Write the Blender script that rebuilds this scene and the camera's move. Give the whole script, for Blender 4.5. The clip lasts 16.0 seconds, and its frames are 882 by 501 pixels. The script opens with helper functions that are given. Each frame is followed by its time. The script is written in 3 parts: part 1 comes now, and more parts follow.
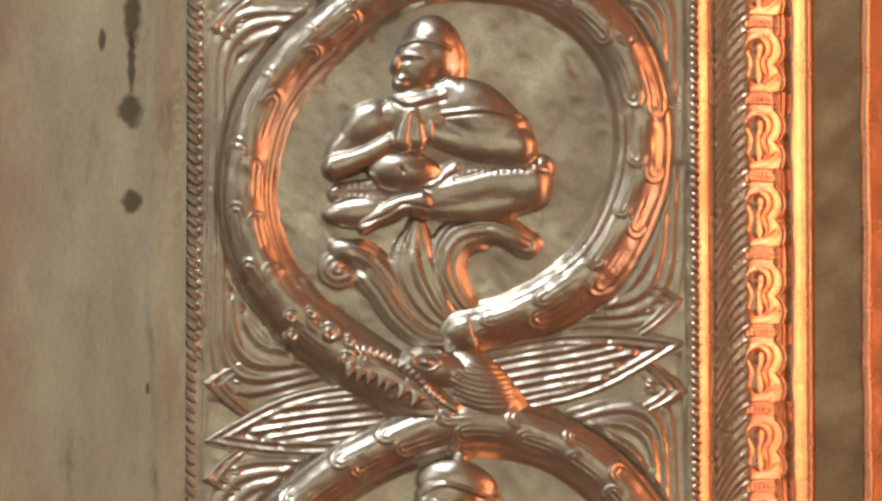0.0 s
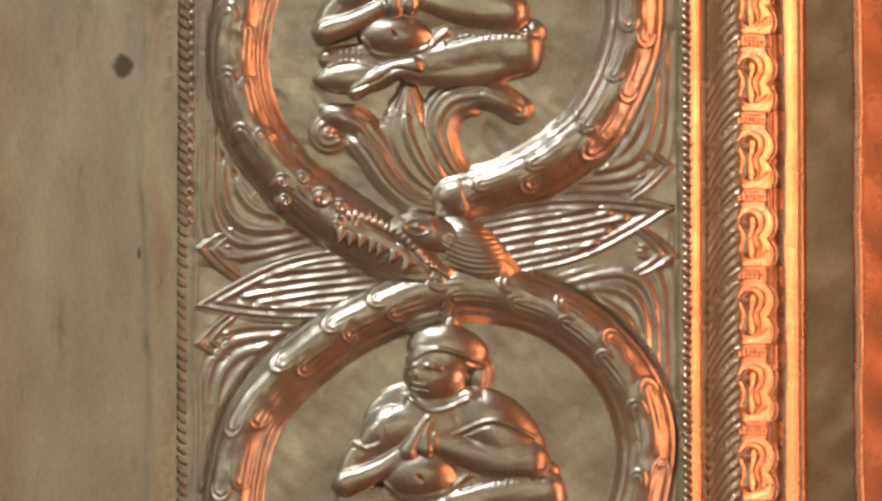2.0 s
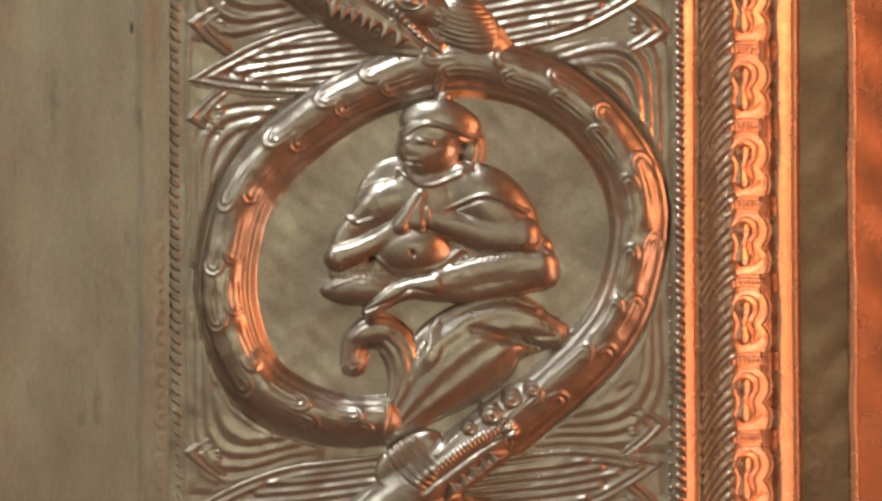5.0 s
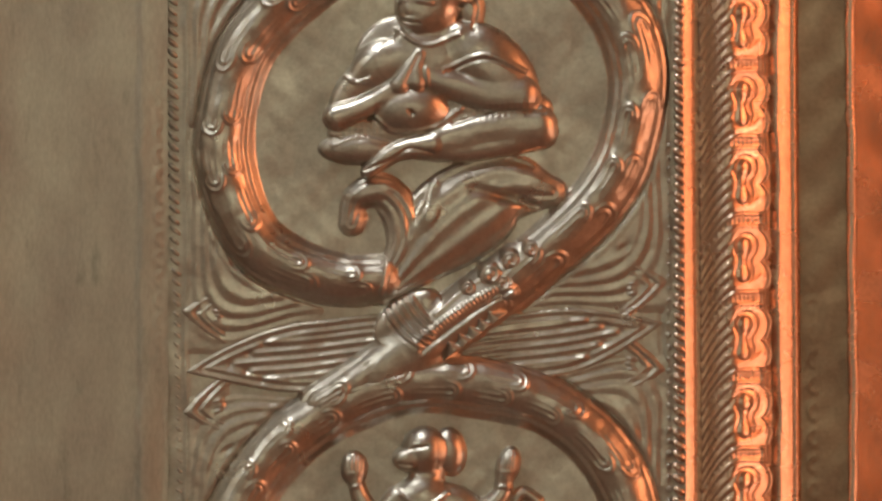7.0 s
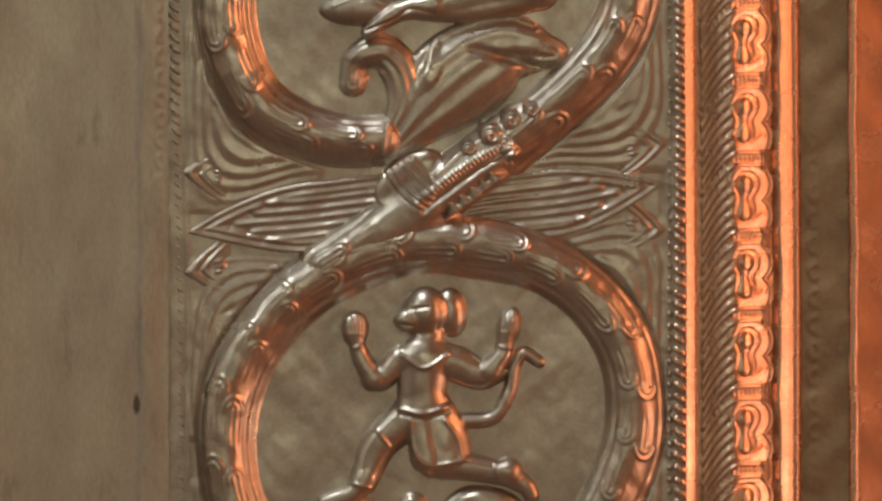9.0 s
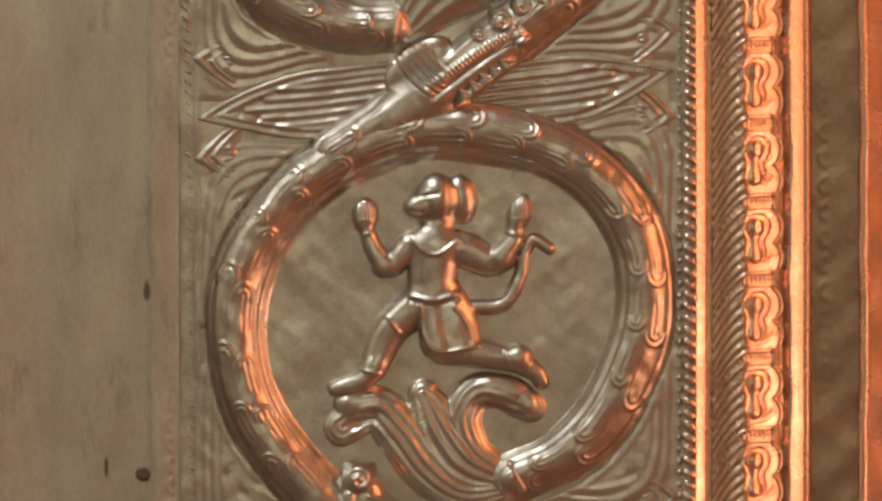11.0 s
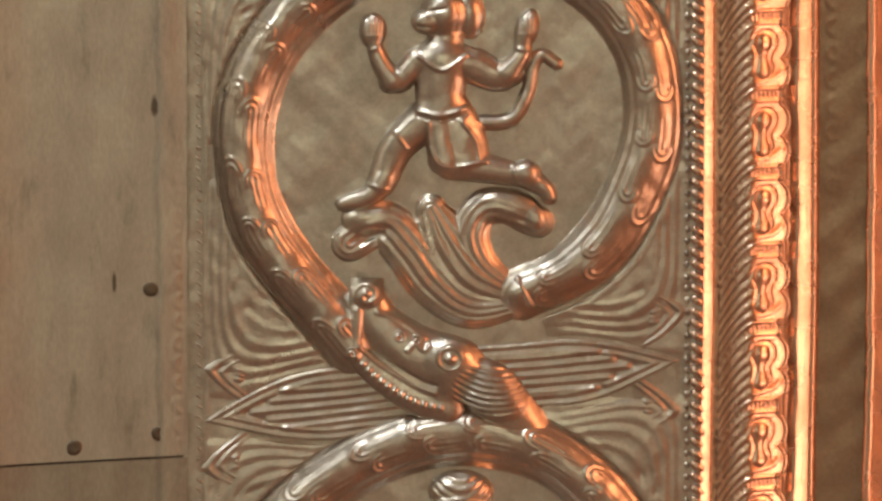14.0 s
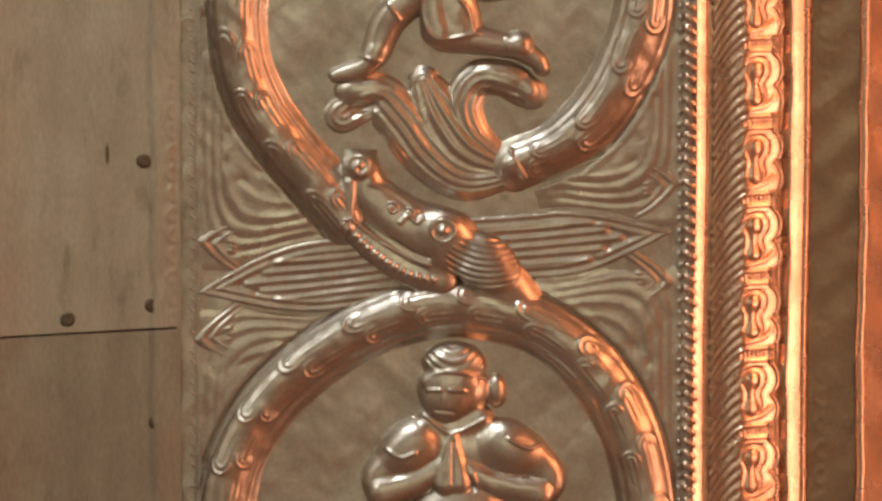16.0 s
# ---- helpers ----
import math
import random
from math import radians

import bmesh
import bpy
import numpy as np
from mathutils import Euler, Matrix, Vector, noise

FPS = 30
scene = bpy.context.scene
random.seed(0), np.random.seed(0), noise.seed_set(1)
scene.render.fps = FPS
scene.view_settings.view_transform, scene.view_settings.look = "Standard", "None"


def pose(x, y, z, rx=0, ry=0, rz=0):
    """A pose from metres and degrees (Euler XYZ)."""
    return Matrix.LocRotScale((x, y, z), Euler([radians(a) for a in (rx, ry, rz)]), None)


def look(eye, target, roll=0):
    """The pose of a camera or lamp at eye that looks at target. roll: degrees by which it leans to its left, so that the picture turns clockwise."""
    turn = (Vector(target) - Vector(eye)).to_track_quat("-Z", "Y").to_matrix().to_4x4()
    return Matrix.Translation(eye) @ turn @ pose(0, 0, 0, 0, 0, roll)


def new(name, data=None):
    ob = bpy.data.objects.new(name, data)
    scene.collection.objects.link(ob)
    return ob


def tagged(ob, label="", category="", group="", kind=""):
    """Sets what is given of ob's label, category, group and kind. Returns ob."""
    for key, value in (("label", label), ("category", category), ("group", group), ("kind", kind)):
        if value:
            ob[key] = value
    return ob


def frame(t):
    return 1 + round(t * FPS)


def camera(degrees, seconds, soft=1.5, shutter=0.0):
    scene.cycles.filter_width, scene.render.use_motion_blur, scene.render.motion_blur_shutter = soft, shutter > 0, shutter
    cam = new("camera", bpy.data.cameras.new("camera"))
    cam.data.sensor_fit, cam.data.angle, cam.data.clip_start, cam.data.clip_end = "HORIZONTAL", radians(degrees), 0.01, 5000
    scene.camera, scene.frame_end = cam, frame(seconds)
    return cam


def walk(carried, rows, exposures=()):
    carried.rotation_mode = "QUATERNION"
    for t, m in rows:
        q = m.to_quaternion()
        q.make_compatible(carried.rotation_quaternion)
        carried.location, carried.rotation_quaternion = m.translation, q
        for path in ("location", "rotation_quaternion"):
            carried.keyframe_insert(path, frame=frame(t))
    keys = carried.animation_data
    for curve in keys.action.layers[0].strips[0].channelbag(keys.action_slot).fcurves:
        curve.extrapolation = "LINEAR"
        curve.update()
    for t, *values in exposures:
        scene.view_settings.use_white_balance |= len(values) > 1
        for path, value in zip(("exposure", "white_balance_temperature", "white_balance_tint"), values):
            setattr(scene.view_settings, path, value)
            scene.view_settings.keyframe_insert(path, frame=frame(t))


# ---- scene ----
# The camera turns on its stand, from looking up at the jamb to looking down it.
cam = camera(8.0, 16.0, soft=3.0)
EYE_Z = 1.6
DEPTH = 3.68          # metres from the lens to the sheet metal
UNIT = DEPTH / 11211.7  # the ornament is laid out in units of about a third of a millimetre
MID_U, MID_V = 784.0, 1393.0

TURNS = [  # seconds, turn to the right, tilt
    (0.0, 0.0, 4.8452), (0.5, 0.0314, 4.5275), (1.0, 0.0494, 4.2036), (1.5, 0.0627, 3.9210),
    (2.0, 0.0783, 3.6172), (2.5, 0.0855, 3.3110), (3.0, 0.0867, 2.9995), (3.5, 0.1017, 2.6230),
    (4.0, 0.1175, 2.2175), (4.2, 0.1300, 2.0834), (5.2, 0.1450, 1.4500), (6.3, 0.1516, 0.8033),
    (6.5, 0.1504, 0.6620), (7.0, 0.1574, 0.2933), (7.5, 0.1645, -0.0490), (8.0, 0.1597, -0.3626),
    (8.5, 0.1522, -0.6519), (9.0, 0.1500, -0.9725), (9.2, 0.1400, -1.1016), (10.2, 0.0880, -1.6300),
    (11.3, 0.0395, -2.1706), (11.5, 0.0251, -2.2947), (12.0, 0.0137, -2.5612), (12.5, 0.0208, -2.8189),
    (13.0, 0.0195, -3.1230), (13.5, 0.0039, -3.4057), (14.0, -0.0117, -3.6795), (14.5, 0.0039, -3.9769),
    (15.0, 0.0303, -4.2584), (15.5, 0.0504, -4.5466), (16.0, 0.0509, -4.8452),
]
walk(cam, [(t, pose(0, 0, EYE_Z, 90 + tilt, 0, -turn)) for t, turn, tilt in TURNS],
     [(0.0, 0.07), (3.5, -0.05), (6.5, -0.18), (9.2, -0.28), (11.3, 0.15), (12.5, 0.24), (16.0, 0.25)])


# ---- light ----
def area_lamp(name, place, target, size, watts, colour, tall=0.0):
    data = bpy.data.lights.new(name, "AREA")
    data.shape, data.size, data.energy, data.color = "RECTANGLE" if tall else "DISK", size, watts, colour
    data.size_y = tall or size
    lamp = new(name, data)
    lamp.matrix_world = look(place, target)
    return lamp


world = bpy.data.worlds.new("world")
world.use_nodes = True
world.node_tree.nodes["Background"].inputs["Color"].default_value = (0.9, 0.8, 0.65, 1)
world.node_tree.nodes["Background"].inputs["Strength"].default_value = 0.02
scene.world = world
area_lamp("warm_side_lamp", (4.0, 1.8, 2.85), (0, 3.68, 1.7), 1.5, 50, (1.0, 0.34, 0.14), 1.9)
area_lamp("warm_low_lamp", (4.0, 1.8, 0.75), (0, 3.68, 1.3), 1.5, 27, (1.0, 0.46, 0.27), 1.2)
# Unseen fill, added only to light the orange wall the metal reflects.
area_lamp("warm_wall_fill", (2.9, 0.9, 3.7), (4.6, 0.7, 1.4), 0.6, 100, (1.0, 0.48, 0.25))
area_lamp("white_high_lamp", (-0.7, 2.7, 3.8), (0, 3.68, 1.7), 0.6, 24, (0.97, 1.0, 0.96))
# Fill added to brighten the wall behind, which flat metal mirrors.
area_lamp("back_wall_fill", (0.0, -1.4, 3.8), (0, -2.9, 1.8), 1.6, 156, (0.92, 1.0, 0.87))
# Fill added on the west wall, to lift left-facing metal by reflection.
area_lamp("side_wall_fill", (-2.6, 0.8, 3.8), (-4.2, 1.6, 1.7), 0.8, 62, (0.95, 1.0, 0.92))


# ---- materials ----
def nodes_of(name):
    m = bpy.data.materials.new(name)
    m.use_nodes = True
    t = m.node_tree
    return m, t, t.nodes["Principled BSDF"]


def noise_node(t, scale, detail=4.0, rough=0.55, stretch=(1, 1, 1)):
    co = t.nodes.new("ShaderNodeNewGeometry")
    mp = t.nodes.new("ShaderNodeMapping")
    mp.inputs["Scale"].default_value = stretch
    n = t.nodes.new("ShaderNodeTexNoise")
    n.inputs["Scale"].default_value, n.inputs["Detail"].default_value, n.inputs["Roughness"].default_value = scale, detail, rough
    t.links.new(co.outputs["Position"], mp.inputs["Vector"])
    t.links.new(mp.outputs["Vector"], n.inputs["Vector"])
    return n.outputs["Fac"]


def ramp(t, fac, stops):
    r = t.nodes.new("ShaderNodeValToRGB")
    while len(r.color_ramp.elements) < len(stops):
        r.color_ramp.elements.new(0.5)
    for e, (p, c) in zip(r.color_ramp.elements, stops):
        e.position, e.color = p, (*c, 1)
    t.links.new(fac, r.inputs["Fac"])
    return r.outputs["Color"]


def mixed(t, fac, a, b, mode="MIX"):
    m = t.nodes.new("ShaderNodeMix")
    m.data_type, m.blend_type = "RGBA", mode
    if isinstance(fac, float):
        m.inputs["Factor"].default_value = fac
    else:
        t.links.new(fac, m.inputs["Factor"])
    t.links.new(a, m.inputs["A"])
    t.links.new(b, m.inputs["B"])
    return m.outputs["Result"]


def metal(name, light, dark, rough=(0.22, 0.42), grain=(1, 1, 1), bump=0.15, dents=0.0, stains=0.0, spots=(), coat=0.0):
    """Old sheet metal: tarnish clouds, fine grain, a little hammering, black stains."""
    m, t, p = nodes_of(name)
    p.inputs["Metallic"].default_value = 1.0
    p.inputs["Coat Weight"].default_value, p.inputs["Coat Roughness"].default_value = coat, 0.16
    cloud = noise_node(t, 26.0, 5.0, 0.6, grain)
    fine = noise_node(t, 420.0, 3.0, 0.6, grain)
    col = ramp(t, cloud, [(0.3, dark), (0.65, light)])
    col = mixed(t, 0.25, col, ramp(t, fine, [(0.35, (0.45, 0.42, 0.38)), (0.65, (1, 1, 1))]), "MULTIPLY")
    black = t.nodes.new("ShaderNodeRGB")
    black.outputs[0].default_value = (0.10, 0.085, 0.065, 1)
    if stains:   # thin runs of dirt down the plate
        runs = noise_node(t, 22.0, 5.0, 0.65, (3.0, 1, 0.8))
        col = mixed(t, ramp(t, runs, [(0.58, (0, 0, 0)), (0.74, (stains, stains, stains))]), col, black.outputs[0])
    for u, v, wide, tall in spots:   # single drips
        geo = t.nodes.new("ShaderNodeNewGeometry")
        off = t.nodes.new("ShaderNodeMapping")
        off.vector_type = "TEXTURE"
        off.inputs["Location"].default_value = ((u - MID_U) * UNIT, DEPTH, EYE_Z + (MID_V - v) * UNIT)
        off.inputs["Scale"].default_value = (1.7 * wide * UNIT, 1.0, 1.7 * tall * UNIT)
        size = t.nodes.new("ShaderNodeVectorMath")
        size.operation = "LENGTH"
        rag = t.nodes.new("ShaderNodeMath")
        rag.operation = "MULTIPLY_ADD"
        rag.inputs[1].default_value = 0.7
        t.links.new(geo.outputs["Position"], off.inputs["Vector"])
        t.links.new(off.outputs["Vector"], size.inputs[0])
        t.links.new(noise_node(t, 160.0, 3.0), rag.inputs[0])
        t.links.new(size.outputs["Value"], rag.inputs[2])
        col = mixed(t, ramp(t, rag.outputs["Value"], [(0.75, (0.85, 0.85, 0.85)), (1.0, (0, 0, 0))]), col, black.outputs[0])
    t.links.new(col, p.inputs["Base Color"])
    t.links.new(ramp(t, cloud, [(0.3, (rough[1],) * 3), (0.7, (rough[0],) * 3)]), p.inputs["Roughness"])
    b1 = t.nodes.new("ShaderNodeBump")
    b1.inputs["Strength"].default_value, b1.inputs["Distance"].default_value = bump, 0.0006
    t.links.new(fine, b1.inputs["Height"])
    last = b1
    if dents:
        b2 = t.nodes.new("ShaderNodeBump")
        b2.inputs["Strength"].default_value, b2.inputs["Distance"].default_value = dents, 0.004
        t.links.new(noise_node(t, 110.0, 3.0, 0.55, grain), b2.inputs["Height"])
        t.links.new(b1.outputs["Normal"], b2.inputs["Normal"])
        last = b2
    t.links.new(last.outputs["Normal"], p.inputs["Normal"])
    return m


def matte(name, a, b, scale=6.0, rough=0.8, bump=0.3):
    m, t, p = nodes_of(name)
    n = noise_node(t, scale, 6.0, 0.6)
    t.links.new(ramp(t, n, [(0.3, a), (0.7, b)]), p.inputs["Base Color"])
    p.inputs["Roughness"].default_value = rough
    k = t.nodes.new("ShaderNodeBump")
    k.inputs["Strength"].default_value, k.inputs["Distance"].default_value = bump, 0.004
    t.links.new(noise_node(t, scale * 12, 4.0), k.inputs["Height"])
    t.links.new(k.outputs["Normal"], p.inputs["Normal"])
    return m


SILVER = metal("silvered_metal", (0.66, 0.62, 0.56), (0.48, 0.44, 0.39), (0.26, 0.42), bump=0.12, dents=0.12, coat=0.25)
GROUND = metal("silvered_ground", (0.64, 0.61, 0.55), (0.46, 0.44, 0.39), (0.30, 0.46), bump=0.08, dents=0.05)
PLATE = metal("brushed_plate", (0.60, 0.57, 0.50), (0.49, 0.46, 0.40), (0.36, 0.5), (1.6, 1, 0.5), 0.10, 0.07, 0.46,
              ((230, 192, 24, 30), (233, 20, 17, 62), (231, 110, 7, 60), (233, 356, 18, 24), (178, 66, 7, 20), (273, 1856, 7, 22),
               (262, 690, 4, 12), (200, 2170, 4, 20)))
# The plate metal again, about a fifth darker, for below the seam.
LOWER_PLATE = metal("darker_plate", (0.48, 0.44, 0.38), (0.37, 0.335, 0.285), (0.36, 0.5), (1.6, 1, 0.5), 0.10, 0.07, 0.46)
COPPER = metal("warm_copper", (0.86, 0.65, 0.53), (0.70, 0.52, 0.41), (0.20, 0.32), bump=0.08, dents=0.05)
# Browner and darker than COPPER, for the hollow alone.
BROWN_COPPER = metal("brown_copper", (0.44, 0.32, 0.23), (0.31, 0.23, 0.165), (0.30, 0.44), bump=0.10, dents=0.06)
NAIL = metal("dull_nail", (0.20, 0.17, 0.13), (0.12, 0.10, 0.08), (0.4, 0.55))
DARK = metal("dark_backing", (0.14, 0.12, 0.10), (0.07, 0.06, 0.05), (0.45, 0.6))
ORANGE_WALL = matte("orange_reflector", (0.52, 0.18, 0.06), (0.64, 0.25, 0.09), 5.0, 0.5)
BROWN_WALL = matte("brown_reflector", (0.37, 0.29, 0.23), (0.47, 0.37, 0.30), 5.0, 0.7)
PLASTER = matte("hall_plaster", (0.42, 0.38, 0.30), (0.52, 0.47, 0.38))
STONE = matte("hall_stone", (0.10, 0.08, 0.06), (0.16, 0.13, 0.10), 4.0, 0.6)
RED_STONE = matte("red_floor_stone", (0.17, 0.10, 0.07), (0.24, 0.145, 0.10), 4.0, 0.5)


# ---- relief tools: u to the right, v down, h out of the sheet, all in units ----
def world_of(u, v, h):
    return (np.asarray(u) - MID_U) * UNIT, DEPTH - np.asarray(h) * UNIT, EYE_Z + (MID_V - np.asarray(v)) * UNIT * 1.003


def point(u, v, h=0.0):
    x, y, z = world_of(u, v, h)
    return Vector((float(x), float(y), float(z)))


def thing(name, place, label="", category="", group="", kind=""):
    e = new(name)
    e.empty_display_size = 0.02
    e.location = place
    return tagged(e, label, category, group, kind)


def anchor(ob):
    m = Matrix.Translation(ob.location)
    return anchor(ob.parent) @ ob.matrix_parent_inverse @ m if ob.parent else m


def place_mesh(name, me, origin, material, parent, label):
    me.materials.append(material)
    ob = new(name, me)
    ob.location = origin
    if parent:
        ob.parent = parent
        ob.matrix_parent_inverse = anchor(parent).inverted()
    return tagged(ob, label)


def field(u0, u1, v0, v1, step):
    us = np.linspace(u0, u1, max(2, int(round((u1 - u0) / step)) + 1))
    vs = np.linspace(v0, v1, max(2, int(round((v1 - v0) / step)) + 1))
    return np.meshgrid(us, vs)


def shell(name, U, V, H, material, parent=None, label="", cut=-1.0, beaten=True):
    """One hammered sheet: the height field H, kept where it stands out of the ground."""
    keep = H > cut
    quad = keep[:-1, :-1] | keep[1:, :-1] | keep[:-1, 1:] | keep[1:, 1:]
    H = np.maximum(H, cut - 5.0)
    r, c = np.nonzero(quad)
    w = U.shape[1]
    idx = np.stack([r * w + c, (r + 1) * w + c, (r + 1) * w + c + 1, r * w + c + 1], 1)
    used, inv = np.unique(idx, return_inverse=True)
    inv = inv.reshape(-1, 4)
    u, v, h = U.ravel()[used], V.ravel()[used], H.ravel()[used]
    if beaten:   # nothing drawn by hand runs quite true
        u, v = u + 2.4 * ripple(u, v, 95.0, 0.3), v + 2.4 * ripple(u, v, 83.0, 1.7)
        h = h + 0.6 * ripple(u, v, 38.0, 2.4) + 0.3 * ripple(u, v, 14.0, 0.9)
    x, y, z = world_of(u, v, h)
    o = point(float(u.mean()), float(v.mean()), 0.0)
    co = np.stack([x - o.x, y - o.y, z - o.z], 1).astype(np.float32)
    me = bpy.data.meshes.new(name)
    me.vertices.add(len(co))
    me.vertices.foreach_set("co", co.ravel())
    me.loops.add(inv.size)
    me.loops.foreach_set("vertex_index", inv.ravel().astype(np.int32))
    me.polygons.add(len(inv))
    me.polygons.foreach_set("loop_start", np.arange(0, inv.size, 4, dtype=np.int32))
    me.polygons.foreach_set("use_smooth", np.ones(len(inv), dtype=bool))
    me.update(calc_edges=True)
    me.validate()
    return place_mesh(name, me, o, material, parent, label)


def spline(pts, per=12):
    p = np.array(pts, float)
    p = np.vstack([2 * p[0] - p[1], p, 2 * p[-1] - p[-2]])
    t = np.linspace(0, 1, per, endpoint=False)[:, None]
    out = [0.5 * (2 * b + (c - a) * t + (2 * a - 5 * b + 4 * c - d) * t * t + (3 * b - a - 3 * c + d) * t ** 3)
           for a, b, c, d in zip(p[:-3], p[1:-2], p[2:-1], p[3:])]
    return np.vstack(out + [p[-2:-1]])


def along(U, V, line):
    """Signed distance from a line, the way along it, and the part of the way (0 to 1)."""
    best = np.full(U.shape, 1e9)
    side = np.zeros(U.shape)
    ou, ov = np.zeros(U.shape), np.zeros(U.shape)
    way = np.zeros(U.shape)
    run = 0.0
    for (ax, ay), (bx, by) in zip(line[:-1], line[1:]):
        dx, dy = bx - ax, by - ay
        ln = math.hypot(dx, dy) or 1e-6
        k = np.clip(((U - ax) * dx + (V - ay) * dy) / ln ** 2, 0, 1)
        d = np.hypot(U - ax - k * dx, V - ay - k * dy)
        s = ((U - ax) * dy - (V - ay) * dx) / ln
        near = d < best
        best = np.where(near, d, best)
        side = np.where(near, np.where(s < 0, -1.0, 1.0), side)
        way = np.where(near, run + k * ln, way)
        ou, ov = np.where(near, U - ax - k * dx, ou), np.where(near, V - ay - k * dy, ov)
        run += ln
    return best * side, way, way / run, (ou, ov)


def dome(d, r, high):
    """A rounded profile of half-width r, falling away outside it."""
    q = np.abs(d) / r
    return np.where(q < 1, high * np.clip(1 - q ** 2.5, 0, 1) ** 0.85, -(q - 1) * r * 2.2)


def line_bump(d, w):
    return np.exp(-(d / w) ** 2)


def smooth_step(a, b, x):
    t = np.clip((x - a) / (b - a), 0, 1)
    return t * t * (3 - 2 * t)


def soft_max(a, b, k=4.0):
    m = np.clip(0.5 + 0.5 * (a - b) / k, 0, 1)
    return b + (a - b) * m + k * m * (1 - m)


def ripple(U, V, size, seed=0.0):
    """Uneven handwork: a few crossing waves."""
    a = np.sin(U / size * 2.1 + 1.3 * np.sin(V / size * 1.7 + seed) + seed * 3)
    b = np.sin(V / size * 1.9 + 1.7 * np.sin(U / size * 1.3 - seed) + seed * 5)
    return 0.5 * (a + b)


CRUMPLE = [(math.cos(a) * 2 * math.pi / w, math.sin(a) * 2 * math.pi / w, p) for a, w, p in
           ((random.uniform(0, math.pi), random.uniform(24, 80), random.uniform(0, 6.28)) for _ in range(16))]


def crumple(U, V):
    """Shallow dents left by the hammer, scattered, with flat metal between."""
    c = sum(np.sin(U * a + V * b + p) for a, b, p in CRUMPLE) / 4.0
    return 1.4 * (np.maximum(c - 0.4, 0.0) - np.maximum(-c - 0.2, 0.0))


def run_out(H, foot):
    return foot * np.logaddexp(0.0, np.clip(H, -60, 200) / foot) - 1.6


class Body:
    """A figure or leaf modelled from rounded masses on one patch of sheet."""

    def __init__(self, u0, u1, v0, v1, step=2.2, slim=1.0):
        self.slim = slim
        self.U, self.V = field(u0, u1, v0, v1, step)
        self.H = np.full(self.U.shape, -30.0)

    def limb(self, pts, r0, r1, high, base=0.0, k=9.0, sink=0.0):
        d, _, f, _ = along(self.U, self.V, spline(pts, 8) if len(pts) > 2 else np.array(pts, float))
        r = self.slim * (r0 + (r1 - r0) * f)
        h = dome(d, r, high * r / (self.slim * max(r0, r1)))
        self.H = soft_max(self.H, np.where(h < 0, h * (1 + base / 7.0), h) + base - sink * f * f, k)
        return self

    def ball(self, u, v, ru, rv, high, base=0.0, turn=0.0, k=9.0):
        c, s = math.cos(radians(turn)), math.sin(radians(turn))
        x, y = self.U - u, self.V - v
        q = np.hypot((x * c + y * s) / ru, (y * c - x * s) / rv) / self.slim
        h = dome(q * min(ru, rv), min(ru, rv), high)
        self.H = soft_max(self.H, np.where(h < 0, h * (1 + base / 7.0), h) + base, k)
        return self

    def plume(self, pts, r0, r1, high, ribs=3, base=0.0, depth=3.5, bulge=0.0):
        """A curling leaf with grooves along it."""
        d, _, f, _ = along(self.U, self.V, spline(pts, 10))
        r = r0 + (r1 - r0) * f + bulge * np.sin(np.pi * f)
        h = dome(d, r, high * (0.55 + 0.45 * np.sin(np.pi * np.clip(f * 0.9 + 0.1, 0, 1)))) + base
        g = np.cos(np.pi * 2 * ribs * (d / r * 0.5 + 0.5))
        h = h - depth * (0.5 - 0.5 * g) * smooth_step(0, 0.2, 1 - np.abs(d) / r)
        self.H = soft_max(self.H, h, 3.0)
        return self

    def groove(self, pts, w, deep):
        d, _, _, _ = along(self.U, self.V, spline(pts, 8) if len(pts) > 2 else np.array(pts, float))
        self.H = self.H + deep * line_bump(d, w) * (self.H > 0)
        return self

    def made(self, name, parent=None, label="", material=None, foot=3.5):
        """Beaten from one sheet: the foot of every form runs out into the ground."""
        return shell(name, self.U, self.V, run_out(self.H, foot), material or SILVER, parent, label)


# ---- the hall round the camera ----
def slab(name, lo, hi, material, label):
    bm = bmesh.new()
    bmesh.ops.create_cube(bm, size=1.0)
    for q in bm.verts:
        q.co = Vector([l + (c + 0.5) * (h - l) for c, l, h in zip(q.co, lo, hi)])
    me = bpy.data.meshes.new(name)
    bm.to_mesh(me)
    bm.free()
    me.materials.append(material)
    return tagged(new(name, me), label, "setting", "", "structure")


X0, X1, Y0, Y1, Z1 = -4.2, 4.6, -3.2, 3.9, 4.1
slab("floor", (X0 - 0.2, Y0 - 0.2, -0.2), (X1 + 0.2, Y1 + 0.2, 0.0), RED_STONE, "dark reddish-brown worn stone floor of the hall")
slab("ceiling", (X0 - 0.2, Y0 - 0.2, Z1), (X1 + 0.2, Y1 + 0.2, Z1 + 0.2), PLASTER, "plain pale plaster ceiling of the hall")
# Unseen dark band, added to darken what the lowest metal reflects.
slab("dark_reflector", (X0, Y0 - 0.2, 0.0), (X1, Y0 + 0.02, 0.44), STONE, "unseen dark band added at the foot of the wall, for reflection")
slab("wall_south", (X0, Y0 - 0.2, 1.5), (X1, Y0, Z1), PLASTER, "plain plaster wall behind the stand")
# Brown band added behind the camera, so lower metal reflects a warmer tone.
slab("lower_reflector", (X0, Y0 - 0.2, 0.44), (X1, Y0, 1.5), BROWN_WALL, "unseen brown lower wall added to warm the reflection in the lower metal")
